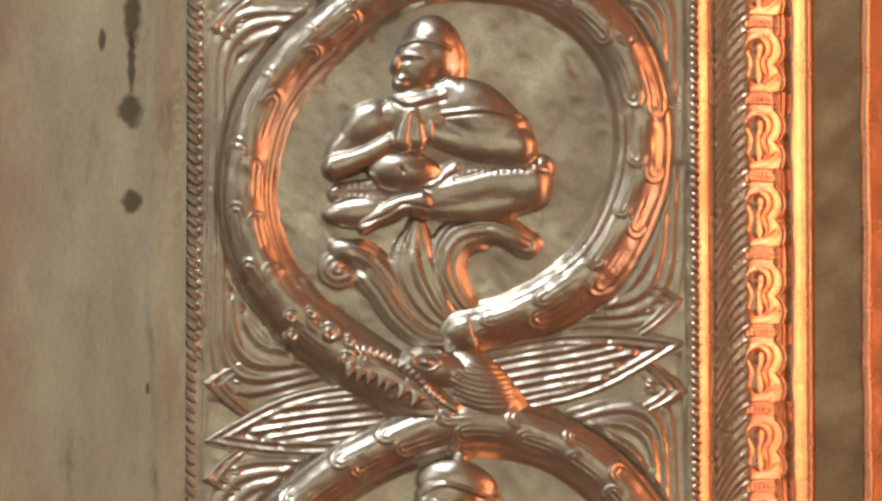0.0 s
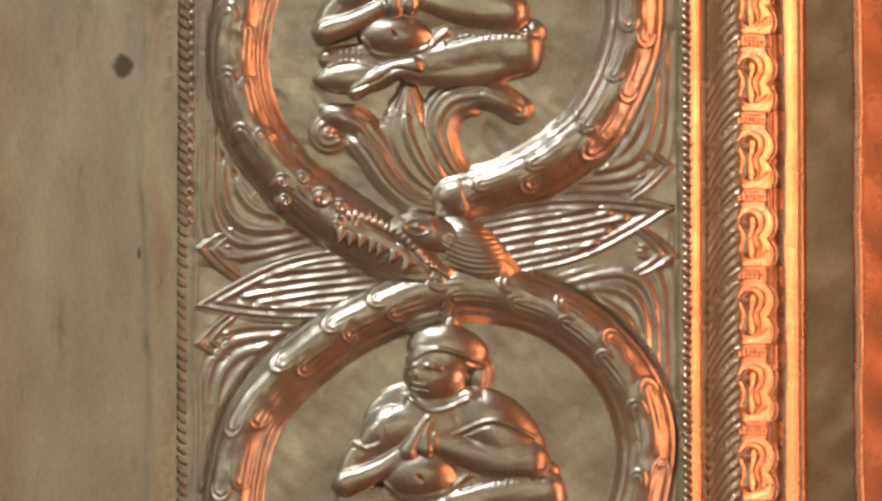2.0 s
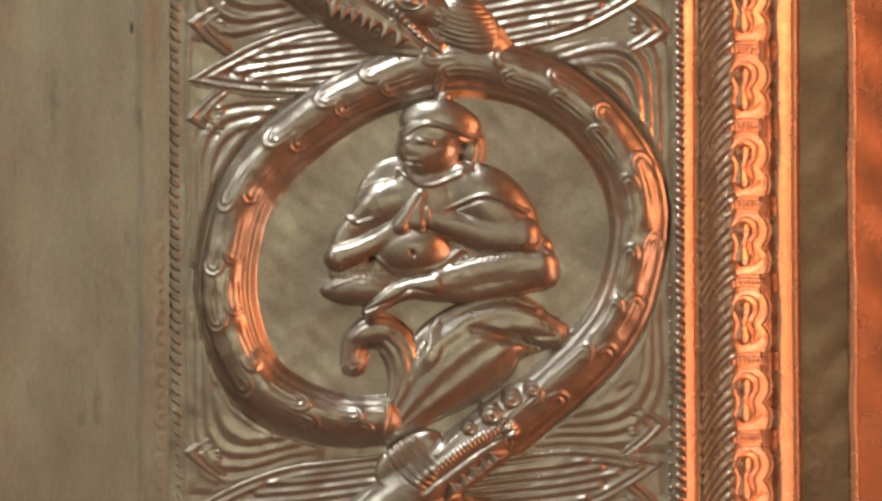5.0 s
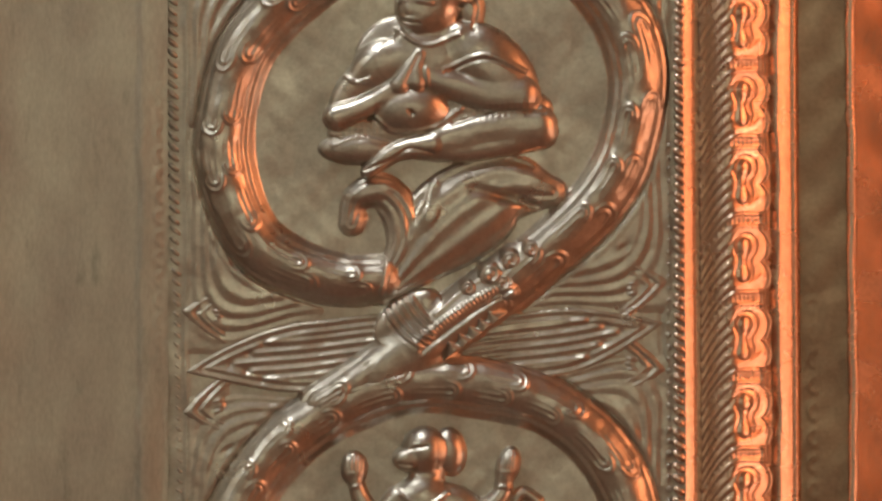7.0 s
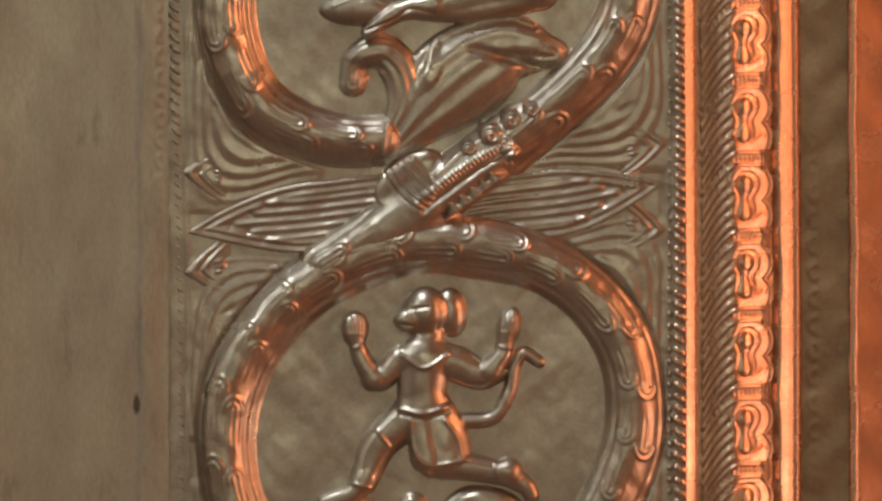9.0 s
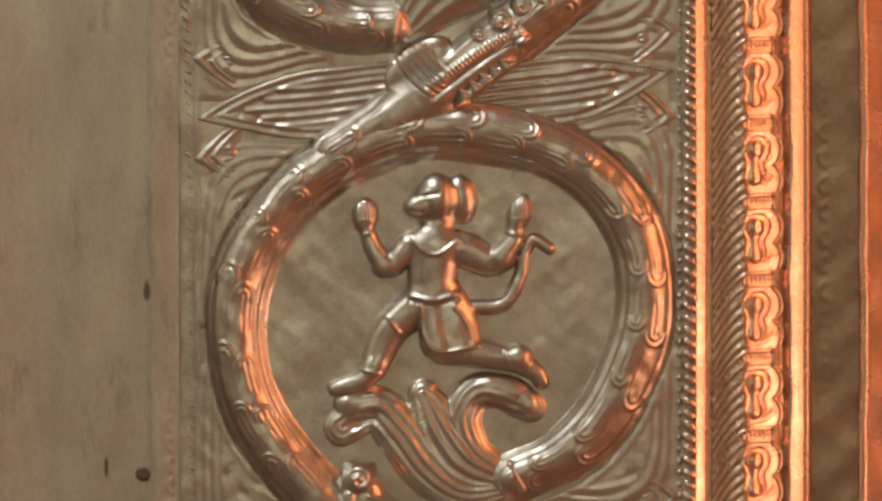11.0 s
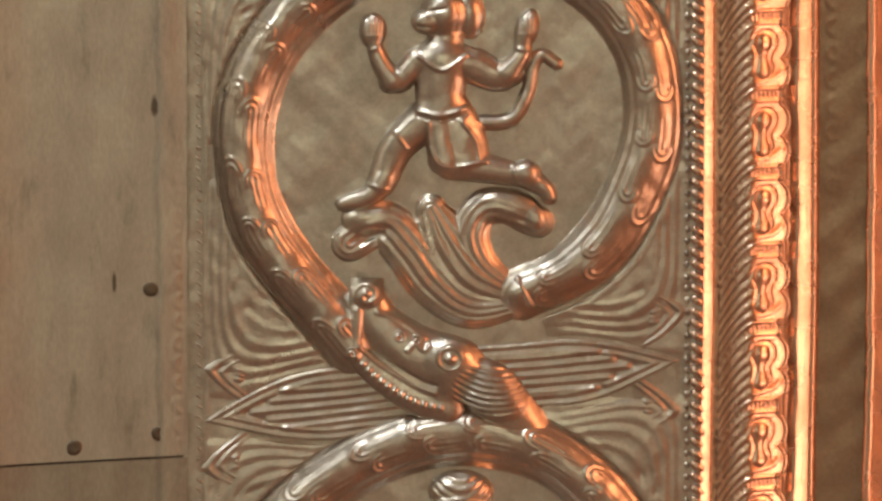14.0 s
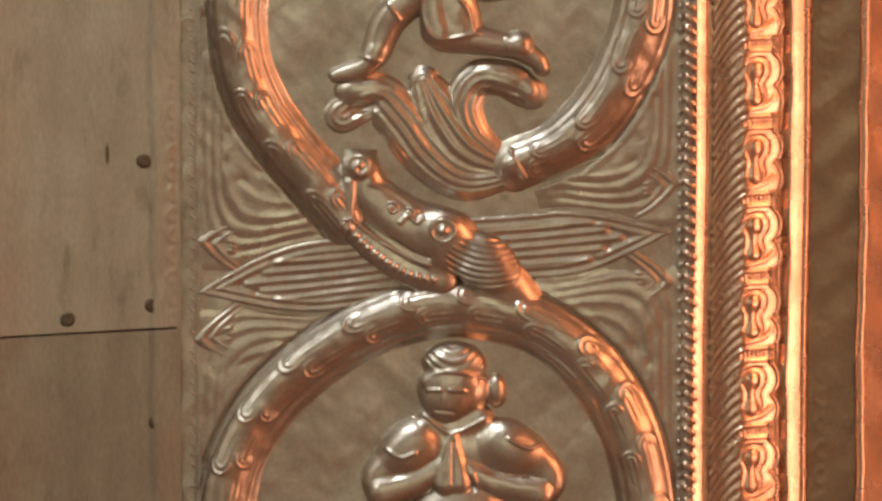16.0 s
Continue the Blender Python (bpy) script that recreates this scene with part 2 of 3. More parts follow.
slab("wall_west", (X0 - 0.2, Y0, 0.0), (X0, Y1, Z1), PLASTER, "plain plaster side wall of the hall")
slab("wall_east", (X1, Y0, 0.0), (X1 + 0.2, -1.8, Z1), STONE, "stone side wall of the hall")
# Added out of view: its orange is what right-facing metal reflects.
slab("wall_reflector", (X1, -1.8, 0.0), (X1 + 0.2, Y1, Z1), ORANGE_WALL, "unseen orange side wall added for the metal to reflect")
slab("wall_north", (X0, Y1, 0.0), (X1, Y1 + 0.2, Z1), STONE, "stone wall that carries the metal-clad jamb")
slab("jamb_pier", (-0.42, 3.72, 0.0), (0.46, Y1 + 0.02, 2.7), PLASTER, "plain plastered pier under the metal cladding")

V0, V1 = -420.0, 3250.0   # the stretch of jamb that is clad


# ---- plain plate on one side ----
def plate_profile(U, V):
    h = np.where(U < 90, 12.0 + 0.0009 * np.minimum(90 - U, 150) ** 2 + 0.27 * np.maximum(-60 - U, 0), 12.0)
    ridge = 268 + 14 * smooth_step(500, 900, V) + 2.0 * np.sin(V / 47.0) + 1.5 * np.sin(V / 19.0)
    h = h + (4.6 + 1.4 * np.sin(V / 83.0)) * smooth_step(-7, 0, U - ridge) * (1 - 0.8 * smooth_step(0, 50, U - ridge))
    p = np.mod(V, 37.0) - 18
    h = h + 1.3 * line_bump(np.hypot(U - 320, p) - 12, 3.2) * (U < 322) * (0.5 + 0.5 * np.sin(V / 160.0))
    h = h + 0.8 * ripple(U, V, 15.0, 0.2) * line_bump(V - 657 - 0.06 * (U - 220), 3.5) * smooth_step(180, 200, U) * smooth_step(262, 250, U)
    return h + 0.5 * ripple(U, V, 90.0, 0.4) + 0.25 * ripple(U, V, 37.0, 1.4)


def seam(U):
    return 2492.0 - (U - 60) * 0.055


U, V = field(-420, 330, V0, 2480, 4.0)
W = V0 + (V - V0) / (2480 - V0) * (seam(U) - 2 - V0)
upper_plate = shell("cladding_plate", U, W, plate_profile(U, W), PLATE, None, "", -500, False)
tagged(upper_plate, "dull silver-grey metal plate with dark drips, beside the relief", "metal plate", "plain cladding plates")
U, V = field(-420, 330, 2500, V1, 5.0)
W = V1 - (V1 - V) / (V1 - 2500) * (V1 - seam(U) - 2)
lower_plate = shell("cladding_plate", U, W, plate_profile(U, W) - 1.0, LOWER_PLATE, None, "", -500, False)
tagged(lower_plate, "dull brownish metal plate below a horizontal seam", "metal plate", "plain cladding plates")
# Dark sheet added behind both plates, so the open seam reads dark.
U, V = field(-420, 345, V0 - 10, V1 + 10, 60.0)
under = shell("plate_backing", U, V, np.full(U.shape, -16.0), DARK, None, "dark backing sheet added behind the metal plates", -500)
tagged(under, "", "setting", "", "structure")


def nail(u, v, r):
    b = Body(u - r - 4, u + r + 4, v - r - 4, v + r + 4, 1.6)
    b.ball(u, v, r, r, r * 0.22, 14.5, k=1.0)
    b.H = b.H - 2.2 * line_bump(np.hypot(b.U - u - 1, b.V - v + 2), r * 0.5)
    return b.made("nail", None, "", NAIL, 0.3)


for nu, nv in ((128, 2462), (263, 2180), (279, 2436), (286, 2646)):
    tagged(nail(nu, nv, 14), "round dented nail head driven into the metal plate", "nail", "nails of the cladding plates")


# ---- relief panel ----
panel = thing("wall_relief", point(784, V1, 0), "tall silvered repousse panel of coiled serpents on the door jamb", "wall relief")
U, V = field(322, 1252, V0, V1, 4.0)
H = 0.8 * ripple(U, V, 55.0, 0.7) + 0.15 * ripple(U, V, 21.0, 1.9) + 0.7 * crumple(U, V) * (0.08 + smooth_step(760, 560, V))
H = H + (1.8 + 5.0 * smooth_step(2560, 2760, V)) * line_bump(U - 362, 4.0) + 2.0 * line_bump(U - 1217, 3.5) - 1.5 * line_bump(U - 1209, 4.0)
shell("backing_sheet", U, V, H, GROUND, panel, "dull hammered silver ground", -500)

COIL_TOP = spline([(822, 592), (900, 572), (990, 533), (1075, 462), (1130, 350), (1146, 235), (1125, 122), (1068, 36), (985, -22),
        (890, -52), (790, -55), (690, -25), (600, 40), (520, 112), (465, 200), (440, 295), (440, 392), (470, 482),
        (530, 562), (600, 622), (690, 682), (770, 728)])
COIL_SECOND = spline([(712, 1388), (640, 1388), (560, 1368), (492, 1325), (450, 1258), (430, 1168), (436, 1078), (462, 990), (520, 912),
        (598, 848), (690, 798), (780, 768), (870, 758), (970, 782), (1070, 842), (1140, 930), (1166, 1030), (1150, 1140),
        (1110, 1230), (1040, 1308), (950, 1385), (870, 1445), (780, 1505), (690, 1562), (610, 1612)])
COIL_THIRD = spline([(925, 2190), (1010, 2152), (1088, 2078), (1138, 1978), (1158, 1875), (1146, 1770), (1096, 1678), (1010, 1612),
        (905, 1580), (790, 1570), (690, 1588), (600, 1632), (520, 1698), (462, 1780), (432, 1875), (434, 1975),
        (462, 2068), (510, 2145), (575, 2222), (625, 2280)])
COIL_LOW = spline([(460, 3080), (415, 2960), (402, 2840), (424, 2720), (478, 2622), (560, 2540), (650, 2486), (745, 2450), (835, 2440),
        (925, 2456), (1010, 2500), (1082, 2570), (1132, 2660), (1158, 2760), (1160, 2870), (1120, 3010)])
COIL_ABOVE = spline([(560, -420), (700, -330), (830, -215), (905, -150)])
COILS = [COIL_TOP, COIL_SECOND, COIL_THIRD, COIL_LOW, COIL_ABOVE]
GIRTH = 55.0


def coil(line, turn):
    u0, v0 = line.min(0) - 62
    u1, v1 = line.max(0) + 62
    U, V = field(max(u0, 362), min(u1, 1222), v0, v1, 2.6)
    d, s, f, (ou, ov) = along(U, V, line)
    d = d * turn
    r = GIRTH - 8.0 * smooth_step(0.10, 0.0, f)
    q = d / r
    arch = np.clip(1 - np.abs(q) ** 2.15, 0, 1)
    H = np.where(np.abs(q) < 1, 37.0 * arch ** 0.95 - 7.0 * (ou + ov) / r * arch, -(np.abs(q) - 1) * 110.0)
    body = smooth_step(0.97, 0.9, np.abs(q))
    # a flat rim along the inside, a fine line along the outside
    H = H + body * (2.0 * line_bump(q - 0.80, 0.08) - 2.6 * line_bump(q - 0.66, 0.06) + 1.4 * line_bump(q + 0.86, 0.05) - 1.4 * line_bump(q + 0.76, 0.05))
    step = 108.0
    k = s / step + 0.10 * np.sin(s / 67.0) + 0.07 * np.sin(s / 173.0)
    odd = np.floor(k) % 2
    p = (k - np.floor(k)) * step
    # long tool strokes trailing from under each scale
    for c, ph, wide in ((0.34, 46.0, 0.28), (-0.40, 22.0, 0.26)):
        pp = np.mod(p - ph, step)
        run = smooth_step(4, 16, pp) * smooth_step(88, 60, pp)
        span = smooth_step(wide, wide * 0.8, np.abs(q - c))
        H = H + body * run * span * (1.1 if c > 0 else 0.4 + 0.5 * odd) * np.cos((q - c) * 36.0)
    # pairs of scales, each a doubled arch with hooked feet
    for c, ph, half, tall in ((-0.42, 22.0, 17.0, 21.0), (0.24, 46.0, 15.0, 19.0)):
        x = np.mod(p - ph + 0.5 * step, step) - 0.5 * step
        y = d - (c + 0.05 * np.sin(s / 50.0 + c)) * r
        for size, high in ((1.0, 3.2), (0.48, 2.8)):
            ring = np.hypot(np.minimum(x - tall, 0) * half / tall, y)
            H = H + body * high * line_bump(ring - half * size, 2.2) * smooth_step(tall * 1.6, tall * 0.8, x) * smooth_step(-20, -8, x)
        H = H + body * 0.5 * smooth_step(half, half * 0.5, np.abs(y)) * smooth_step(-2, 10, x) * smooth_step(70, 20, x)
    H = run_out(H, 3.0)
    H = H + body * 0.8 * ripple(U, V, 19.0, turn)
    return shell("serpent_coil", U, V, H, SILVER, panel, "silver serpent body with hooked scales")


for line, turn in zip(COILS, (1, -1, 1, -1, 1)):
    coil(line, turn)


def feather(line, turn, deep, u0, u1, v0, v1, cross, leaf):
    """A corner leaf between coil, border and pointed leaf: lines that leave the border and bend along the pointed leaf."""
    U, V = field(u0, u1, v0, v1, 2.2)
    d = along(U, V, line)[0]
    e = np.where(d * turn < 0, np.abs(d), 0.0) - GIRTH
    tu, tv, bu, bv, hw = leaf
    f = np.clip((U - tu) / (bu - tu), 0, 1)
    a = 434.0 - np.abs(U - 788)
    b = np.abs(V - tv - (bv - tv) * f) - hw * np.clip(1 - (1 - np.clip(f / 0.55, 0, 1)) ** 1.7, 0, 1)
    m = -soft_max(-a, -b, 150.0) + 1.6 * ripple(U, V, 70.0, 0.6)
    reach = np.abs(V - cross)
    H = 1.5 + 4.0 * smooth_step(0, 60, m)
    deep = deep * (0.34 + 0.5 * smooth_step(8, 70, a)) * (0.15 + 0.85 * smooth_step(250, 150, a))
    for c, high in ((8, 2.4), (24, 2.8), (40, 2.4)):
        H = H + high * deep * line_bump(m - c, 4.6) - 1.8 * deep * line_bump(m - c - 8, 3.2)
    for c, start in ((58, 176.0), (78, 146.0), (98, 160.0)):
        H = H + 3.0 * deep * line_bump(m - c, 4.6) * smooth_step(start, start - 26, reach)
        H = H - 5.0 * deep * line_bump(np.hypot((reach - start - 3) / 2.0, m - c), 4.6)
    H = H + 1.6 * deep * line_bump(e - 9, 4.0)
    inner = (U - u0) if u0 > 700 else (u1 - U)
    fade = smooth_step(0, 60, inner) * smooth_step(0, 40, V - v0) * smooth_step(0, 40, v1 - V)
    fade = fade * smooth_step(-4, 2, e) * smooth_step(-1, 4, a) * smooth_step(-3, 3, b)
    return shell("corner_feather", U, V, H * fade - 4.0 * (1 - fade), SILVER, panel, "")


LEAVES = [  # tip, far end, half-width
    (360, 785, 800, 722, 62), (1216, 610, 800, 690, 62),
    (362, 1552, 770, 1508, 62), (1212, 1464, 850, 1520, 58),
    (358, 2416, 790, 2366, 64), (1206, 2306, 820, 2340, 58),
    (372, -45, 800, -80, 60), (1212, -110, 820, -90, 60),
]
CROSSINGS = [-80.0, 700.0, 1508.0, 2361.0]
for i, cv in enumerate(CROSSINGS):
    below = COILS[i]
    above = COILS[i - 1] if i else COILS[4]
    tb, ta, deep = (1, -1, 1, -1)[i], (1, 1, -1, 1)[i], (1.0, 1.0, 0.58, 0.44)[i]
    left_leaf, right_leaf = LEAVES[2 * i - 2], LEAVES[2 * i - 1]
    if i:
        feather(above, ta, deep, 366, 640, cv - 400, cv + 40, cv, left_leaf)
        feather(above, ta, deep, 930, 1218, cv - 430, cv - 40, cv, right_leaf)
    feather(below, tb, deep, 366, 640, cv + 60, cv + 440, cv, left_leaf)
    feather(below, tb, deep, 900, 1218, cv - 10, cv + 400, cv, right_leaf)


def pointed_leaf(tu, tv, bu, bv, hw):
    m = 12
    U, V = field(min(tu, bu) - m, max(tu, bu) + m, min(tv, bv) - hw - m, max(tv, bv) + hw + m, 2.0)
    ln = math.hypot(bu - tu, bv - tv)
    cx, cy = (bu - tu) / ln, (bv - tv) / ln
    x = (U - tu) * cx + (V - tv) * cy
    y = (V - tv) * cx - (U - tu) * cy
    y = y + 5.0 * np.sin(x / ln * 3.1)
    w = hw * np.clip(1 - (1 - np.clip(x / (0.55 * ln), 0, 1)) ** 1.7, 0, 1)
    e = w - np.abs(y)
    deep = 1.35 - 0.5 * float(smooth_step(850, 1500, tv))
    H = 5.0 + deep * (3.4 * line_bump(e - 5, 4.4) * (0.94 + 0.06 * np.cos(x * 0.75)) + 3.2 * line_bump(e - 19, 4.4))
    for k in range(-2, 3):
        start = 88 + 26 * abs(k) + (8 if k < 0 else 0)
        bar = line_bump(y - k * 15.5, 4.6) * smooth_step(start - 6, start + 8, x)
        H = H + 3.6 * deep * bar * smooth_step(15, 20, e) - 2.4 * line_bump(np.hypot(x - start + 8, y - k * 15.5), 5.0)
    H = np.where((e > 0) & (x > 0) & (x < ln), H + 0.8 * ripple(U, V, 25.0, hw), -8.0)
    return shell("pointed_leaf", U, V, H, SILVER, panel, "long pointed silver leaf with raised ribs")


for leaf in LEAVES:
    pointed_leaf(*leaf)


def chevron(u, v, way, lean):
    """Nested angular petals in a corner, pointing at the border."""
    U, V = field(u - 62, u + 62, v - 62, v + 62, 2.0)
    x, y = 1.02 * (U - u) * way, 1.02 * ((V - v) - 0.5 * lean * (U - u) * way)
    q = 0.55 * np.abs(y) + 0.010 * y * y + x * 0.75
    deep = 1.0 - 0.4 * float(smooth_step(900, 1500, v))
    H = 2.5 + deep * (3.6 * line_bump(q - 35, 4.6) + 3.4 * line_bump(q - 19, 4.4) - 1.6 * line_bump(q - 27, 3.4))
    for k in (-1, 0, 1):
        H = H + 3.4 * line_bump(np.hypot((x + 8 - 4 * abs(k)) / 2.4, y - k * 9.0), 3.4) - 2.4 * line_bump(np.hypot(x + 20, y - k * 9.0), 3.4)
    inside = smooth_step(50, 42, q) * smooth_step(-48, -4, x)
    return shell("corner_chevron", U, V, H * inside - 2.5 * (1 - inside), SILVER, panel, "")


for u, v, way, lean in ((404, 690, -1, -0.3), (404, 842, -1, 0.3), (1172, 545, 1, -0.3), (1176, 690, 1, 0.3), (410, 36, -1, 0.3),
                        (402, 1450, -1, -0.3), (402, 1612, -1, 0.3), (1172, 1400, 1, -0.3), (1168, 1540, 1, 0.3),
                        (402, 2332, -1, -0.3), (400, 2490, -1, 0.3), (1176, 2228, 1, -0.3), (1166, 2392, 1, 0.3)):
    chevron(u - 13 * way, v, way, lean)


# ---- beast heads where the coils cross ----
def eye_of(head, u, v, ru, rv, base):
    b = Body(u - 42, u + 42, v - 36, v + 36, 1.5)
    b.ball(u, v, ru, rv, 7, base)
    q = np.hypot((b.U - u) / ru, (b.V - v) / rv)
    b.H = b.H + 4.0 * line_bump(q - 0.8, 0.14) + 5.0 * line_bump(q, 0.32) - 3.0 * line_bump(q - 0.52, 0.12)
    b.made("eye", head, "round raised eye with a ringed rim", None, 0.4)


def tooth_row(head, pts, count, wide, long, base):
    """Single pointed teeth set along a jaw."""
    line = spline(pts, 10)
    for k in range(count):
        f = (k + 0.5) / count * (len(line) - 1)
        n = min(int(f), len(line) - 2)
        (cu, cv), (nu, nv) = line[n], line[n + 1]
        ln = math.hypot(nu - cu, nv - cv)
        tx, ty = (nu - cu) / ln, (nv - cv) / ln
        t = Body(cu - long, cu + long, cv - long, cv + long, 1.6)
        x = (t.U - cu) * tx + (t.V - cv) * ty
        y = (t.V - cv) * tx - (t.U - cu) * ty
        w = wide * np.clip(0.5 - y / long, 0.02, 1)
        t.H = np.where(np.abs(y) < long * 0.5, base + 4.5 * (1 - (x / w) ** 2), -30.0)
        t.made("tooth", head, "", None, 0.4)


def lip(b, pts, w, high, beaded=0.0):
    d, s, f, _ = along(b.U, b.V, spline(pts, 10))
    swell = 1.0 if not beaded else 0.55 + 0.45 * np.cos(2 * np.pi * s / beaded)
    b.H = b.H + high * line_bump(d, w) * swell * smooth_step(0, 0.05, f) * smooth_step(1, 0.95, f) * (b.H > 0)


def striae(b, u, v, ru, rv, turn, pitch, deep):
    x, y = b.U - u, b.V - v
    c, s = math.cos(radians(turn)), math.sin(radians(turn))
    xx, yy = (x * c + y * s), (y * c - x * s)
    inside = smooth_step(1.0, 0.75, np.hypot(xx / ru, yy / rv))
    b.H = b.H + deep * np.cos(2 * np.pi * (yy + 0.004 * xx ** 2) / pitch) * inside * (b.H > 0)


def curl(head, u, v, r, base, spin=1):
    """A small raised spiral, as on crests and trunk tips."""
    b = Body(u - r - 5, u + r + 5, v - r - 5, v + r + 5, 1.6)
    ring = np.hypot(b.U - u, b.V - v)
    a = np.arctan2(b.V - v, (b.U - u) * spin)
    b.H = dome(ring, r, r * 0.45) + base
    b.H = b.H + 2.6 * np.cos(2 * np.pi * (ring / (r * 0.7) + a / (2 * np.pi))) * (ring < r * 0.95)
    b.made("curl", head, "", None, 0.4)


LABEL = "silver beast head with a toothed mouth"

b = Body(470, 1110, 540, 890, 2.1)
b.limb([(790, 735), (700, 680), (620, 630), (535, 570)], 46, 58, 36, 9, 10, 16)
b.ball(768, 655, 58, 36, 18, 30, 12, 12)
b.ball(846, 682, 74, 48, 18, 20, 38, 20)
b.limb([(840, 684), (880, 722), (925, 770)], 50, 50, 28, 12, 24, 16)
b.limb([(800, 735), (812, 770), (806, 800)], 26, 10, 16, 22, 6)
lip(b, [(602, 640), (640, 628), (690, 640), (735, 672), (790, 728)], 6.0, 6.0, 12.0)
lip(b, [(600, 662), (640, 642), (690, 656), (740, 690), (785, 738)], 3.6, -5.0)
lip(b, [(580, 660), (650, 700), (720, 735), (775, 745)], 4.5, 4.0)
lip(b, [(700, 604), (735, 632), (800, 628)], 4.0, 4.0)
striae(b, 858, 690, 66, 50, 8, 9.5, 1.0)
b.groove([(775, 720), (806, 744), (800, 775)], 3.0, -5)
b.groove([(830, 745), (800, 790)], 3.0, 3)
h1 = b.made("beast_head", panel, LABEL)
eye_of(h1, 758, 648, 31, 19, 46)
tooth_row(h1, [(614, 662), (676, 684), (752, 728)], 7, 13, 28, 42)
for u, v, r in ((517, 566, 17), (552, 560, 15), (586, 596, 22), (618, 612, 15), (520, 600, 13), (615, 642, 17)):
    curl(h1, u, v, r, 34)

b = Body(600, 1020, 1320, 1660, 2.1)
b.limb([(780, 1500), (880, 1428), (985, 1348)], 52, 56, 36, 9, 10, 14)
b.limb([(780, 1500), (720, 1542), (640, 1592)], 52, 48, 36, 9, 10, 14)
b.limb([(770, 1545), (850, 1562), (940, 1585)], 40, 44, 22, 14, 12, 42)
b.ball(756, 1456, 68, 36, 12, 22, -37, 18)
b.ball(937, 1408, 18, 16, 12, 36, 0, 6)
lip(b, [(948, 1386), (873, 1422), (790, 1482), (768, 1506)], 6.0, 5.0, 8.0)
lip(b, [(955, 1398), (884, 1436), (802, 1496), (776, 1520)], 4.0, -5.0)
lip(b, [(905, 1372), (850, 1404), (800, 1452)], 4.5, 3.5)
lip(b, [(962, 1432), (920, 1474), (850, 1530)], 4.5, 3.5)
striae(b, 756, 1454, 68, 40, 53, 13.0, 3.4)
h2 = b.made("beast_head", panel, LABEL)
tooth_row(h2, [(916, 1446), (872, 1478), (824, 1512)], 5, 15, 26, 38)
for u, v, r in ((975, 1336, 15), (938, 1352, 17), (902, 1378, 20), (862, 1402, 13), (925, 1392, 14)):
    curl(h2, u, v, r, 36)

b = Body(575, 1110, 2140, 2600, 2.1)
b.limb([(800, 2330), (732, 2296), (674, 2246), (650, 2200)], 64, 32, 30, 18, 12)
b.limb([(634, 2218), (630, 2290)], 13, 13, 12, 26, 6)
b.limb([(795, 2392), (734, 2374), (673, 2334), (626, 2288)], 30, 20, 14, 24, 9)
b.ball(798, 2310, 50, 44, 20, 32, 20, 12)
b.ball(868, 2358, 70, 48, 26, 26, 32, 14)
b.limb([(868, 2360), (905, 2404), (945, 2460)], 50, 50, 28, 12, 24, 16)
b.limb([(790, 2350), (792, 2400), (800, 2440)], 30, 22, 14, 22, 10, 14)
lip(b, [(622, 2290), (673, 2340), (734, 2380), (794, 2393)], 6.0, 5.0, 15.0)
lip(b, [(632, 2276), (684, 2318), (740, 2354), (780, 2368)], 4.5, 5.0)
lip(b, [(636, 2270), (690, 2308), (744, 2342), (780, 2354)], 3.4, -4.5)
lip(b, [(664, 2218), (712, 2236), (756, 2270)], 4.0, 3.5)
lip(b, [(720, 2292), (736, 2276), (752, 2288), (764, 2276)], 3.6, 4.0)
striae(b, 870, 2360, 72, 52, 6, 11.0, 2.6)
h3 = b.made("beast_head", panel, LABEL)
eye_of(h3, 798, 2302, 27, 26, 48)
for u, v, r in ((650, 2190, 25), (708, 2264, 14), (738, 2272, 12), (624, 2292, 12)):
    curl(h3, u, v, r, 36)


# ---- leaf sprays under the figures ----
def spray(box, plumes, cups, hollows):
    b = Body(*box, 2.2)
    for pts, r0, r1, high, ribs, bulge in plumes:
        b.plume(pts, r0 * 1.08, r1 * 1.12, high * 0.72, ribs, 7.0, 2.6, bulge * 1.1)
    for u, v, ru, rv, turn in cups:
        b.ball(u, v, ru, rv, 13, 9, turn)
    for u, v, ru, rv, turn in hollows:   # the shaded inside of a curled tip
        c, s = math.cos(radians(turn)), math.sin(radians(turn))
        x, y = b.U - u, b.V - v
        b.H = b.H - 15.0 * np.exp(-1.4 * (((x * c + y * s) / ru) ** 2 + ((y * c - x * s) / rv) ** 2))
    return b.made("leaf_spray", panel, "curling silver acanthus leaves")


spray((560, 990, 380, 650), [
    ([(832, 596), (765, 596), (715, 560), (680, 505), (640, 462), (598, 478)], 16, 30, 22, 5, 10),
    ([(818, 585), (775, 545), (742, 480), (740, 405)], 16, 14, 24, 4, 34),
    ([(850, 566), (815, 530), (792, 475), (815, 425), (880, 412), (940, 436)], 16, 20, 22, 4, 14),
], [(628, 452, 46, 24, 22), (902, 420, 44, 26, 8)], [(626, 474, 26, 13, 20), (884, 440, 34, 11, 12)])
spray((620, 1050, 1170, 1420), [
    ([(715, 1390), (748, 1330), (744, 1270), (710, 1236), (668, 1246), (655, 1286)], 16, 18, 22, 4, 14),
    ([(735, 1392), (785, 1330), (850, 1270), (930, 1226), (1012, 1232)], 26, 22, 26, 4, 50),
    ([(768, 1310), (800, 1268), (806, 1222)], 14, 12, 30, 1, 10),
], [(692, 1234, 50, 20, -8), (965, 1214, 58, 24, 8)], [(686, 1264, 24, 13, -10), (940, 1246, 66, 10, 14)])
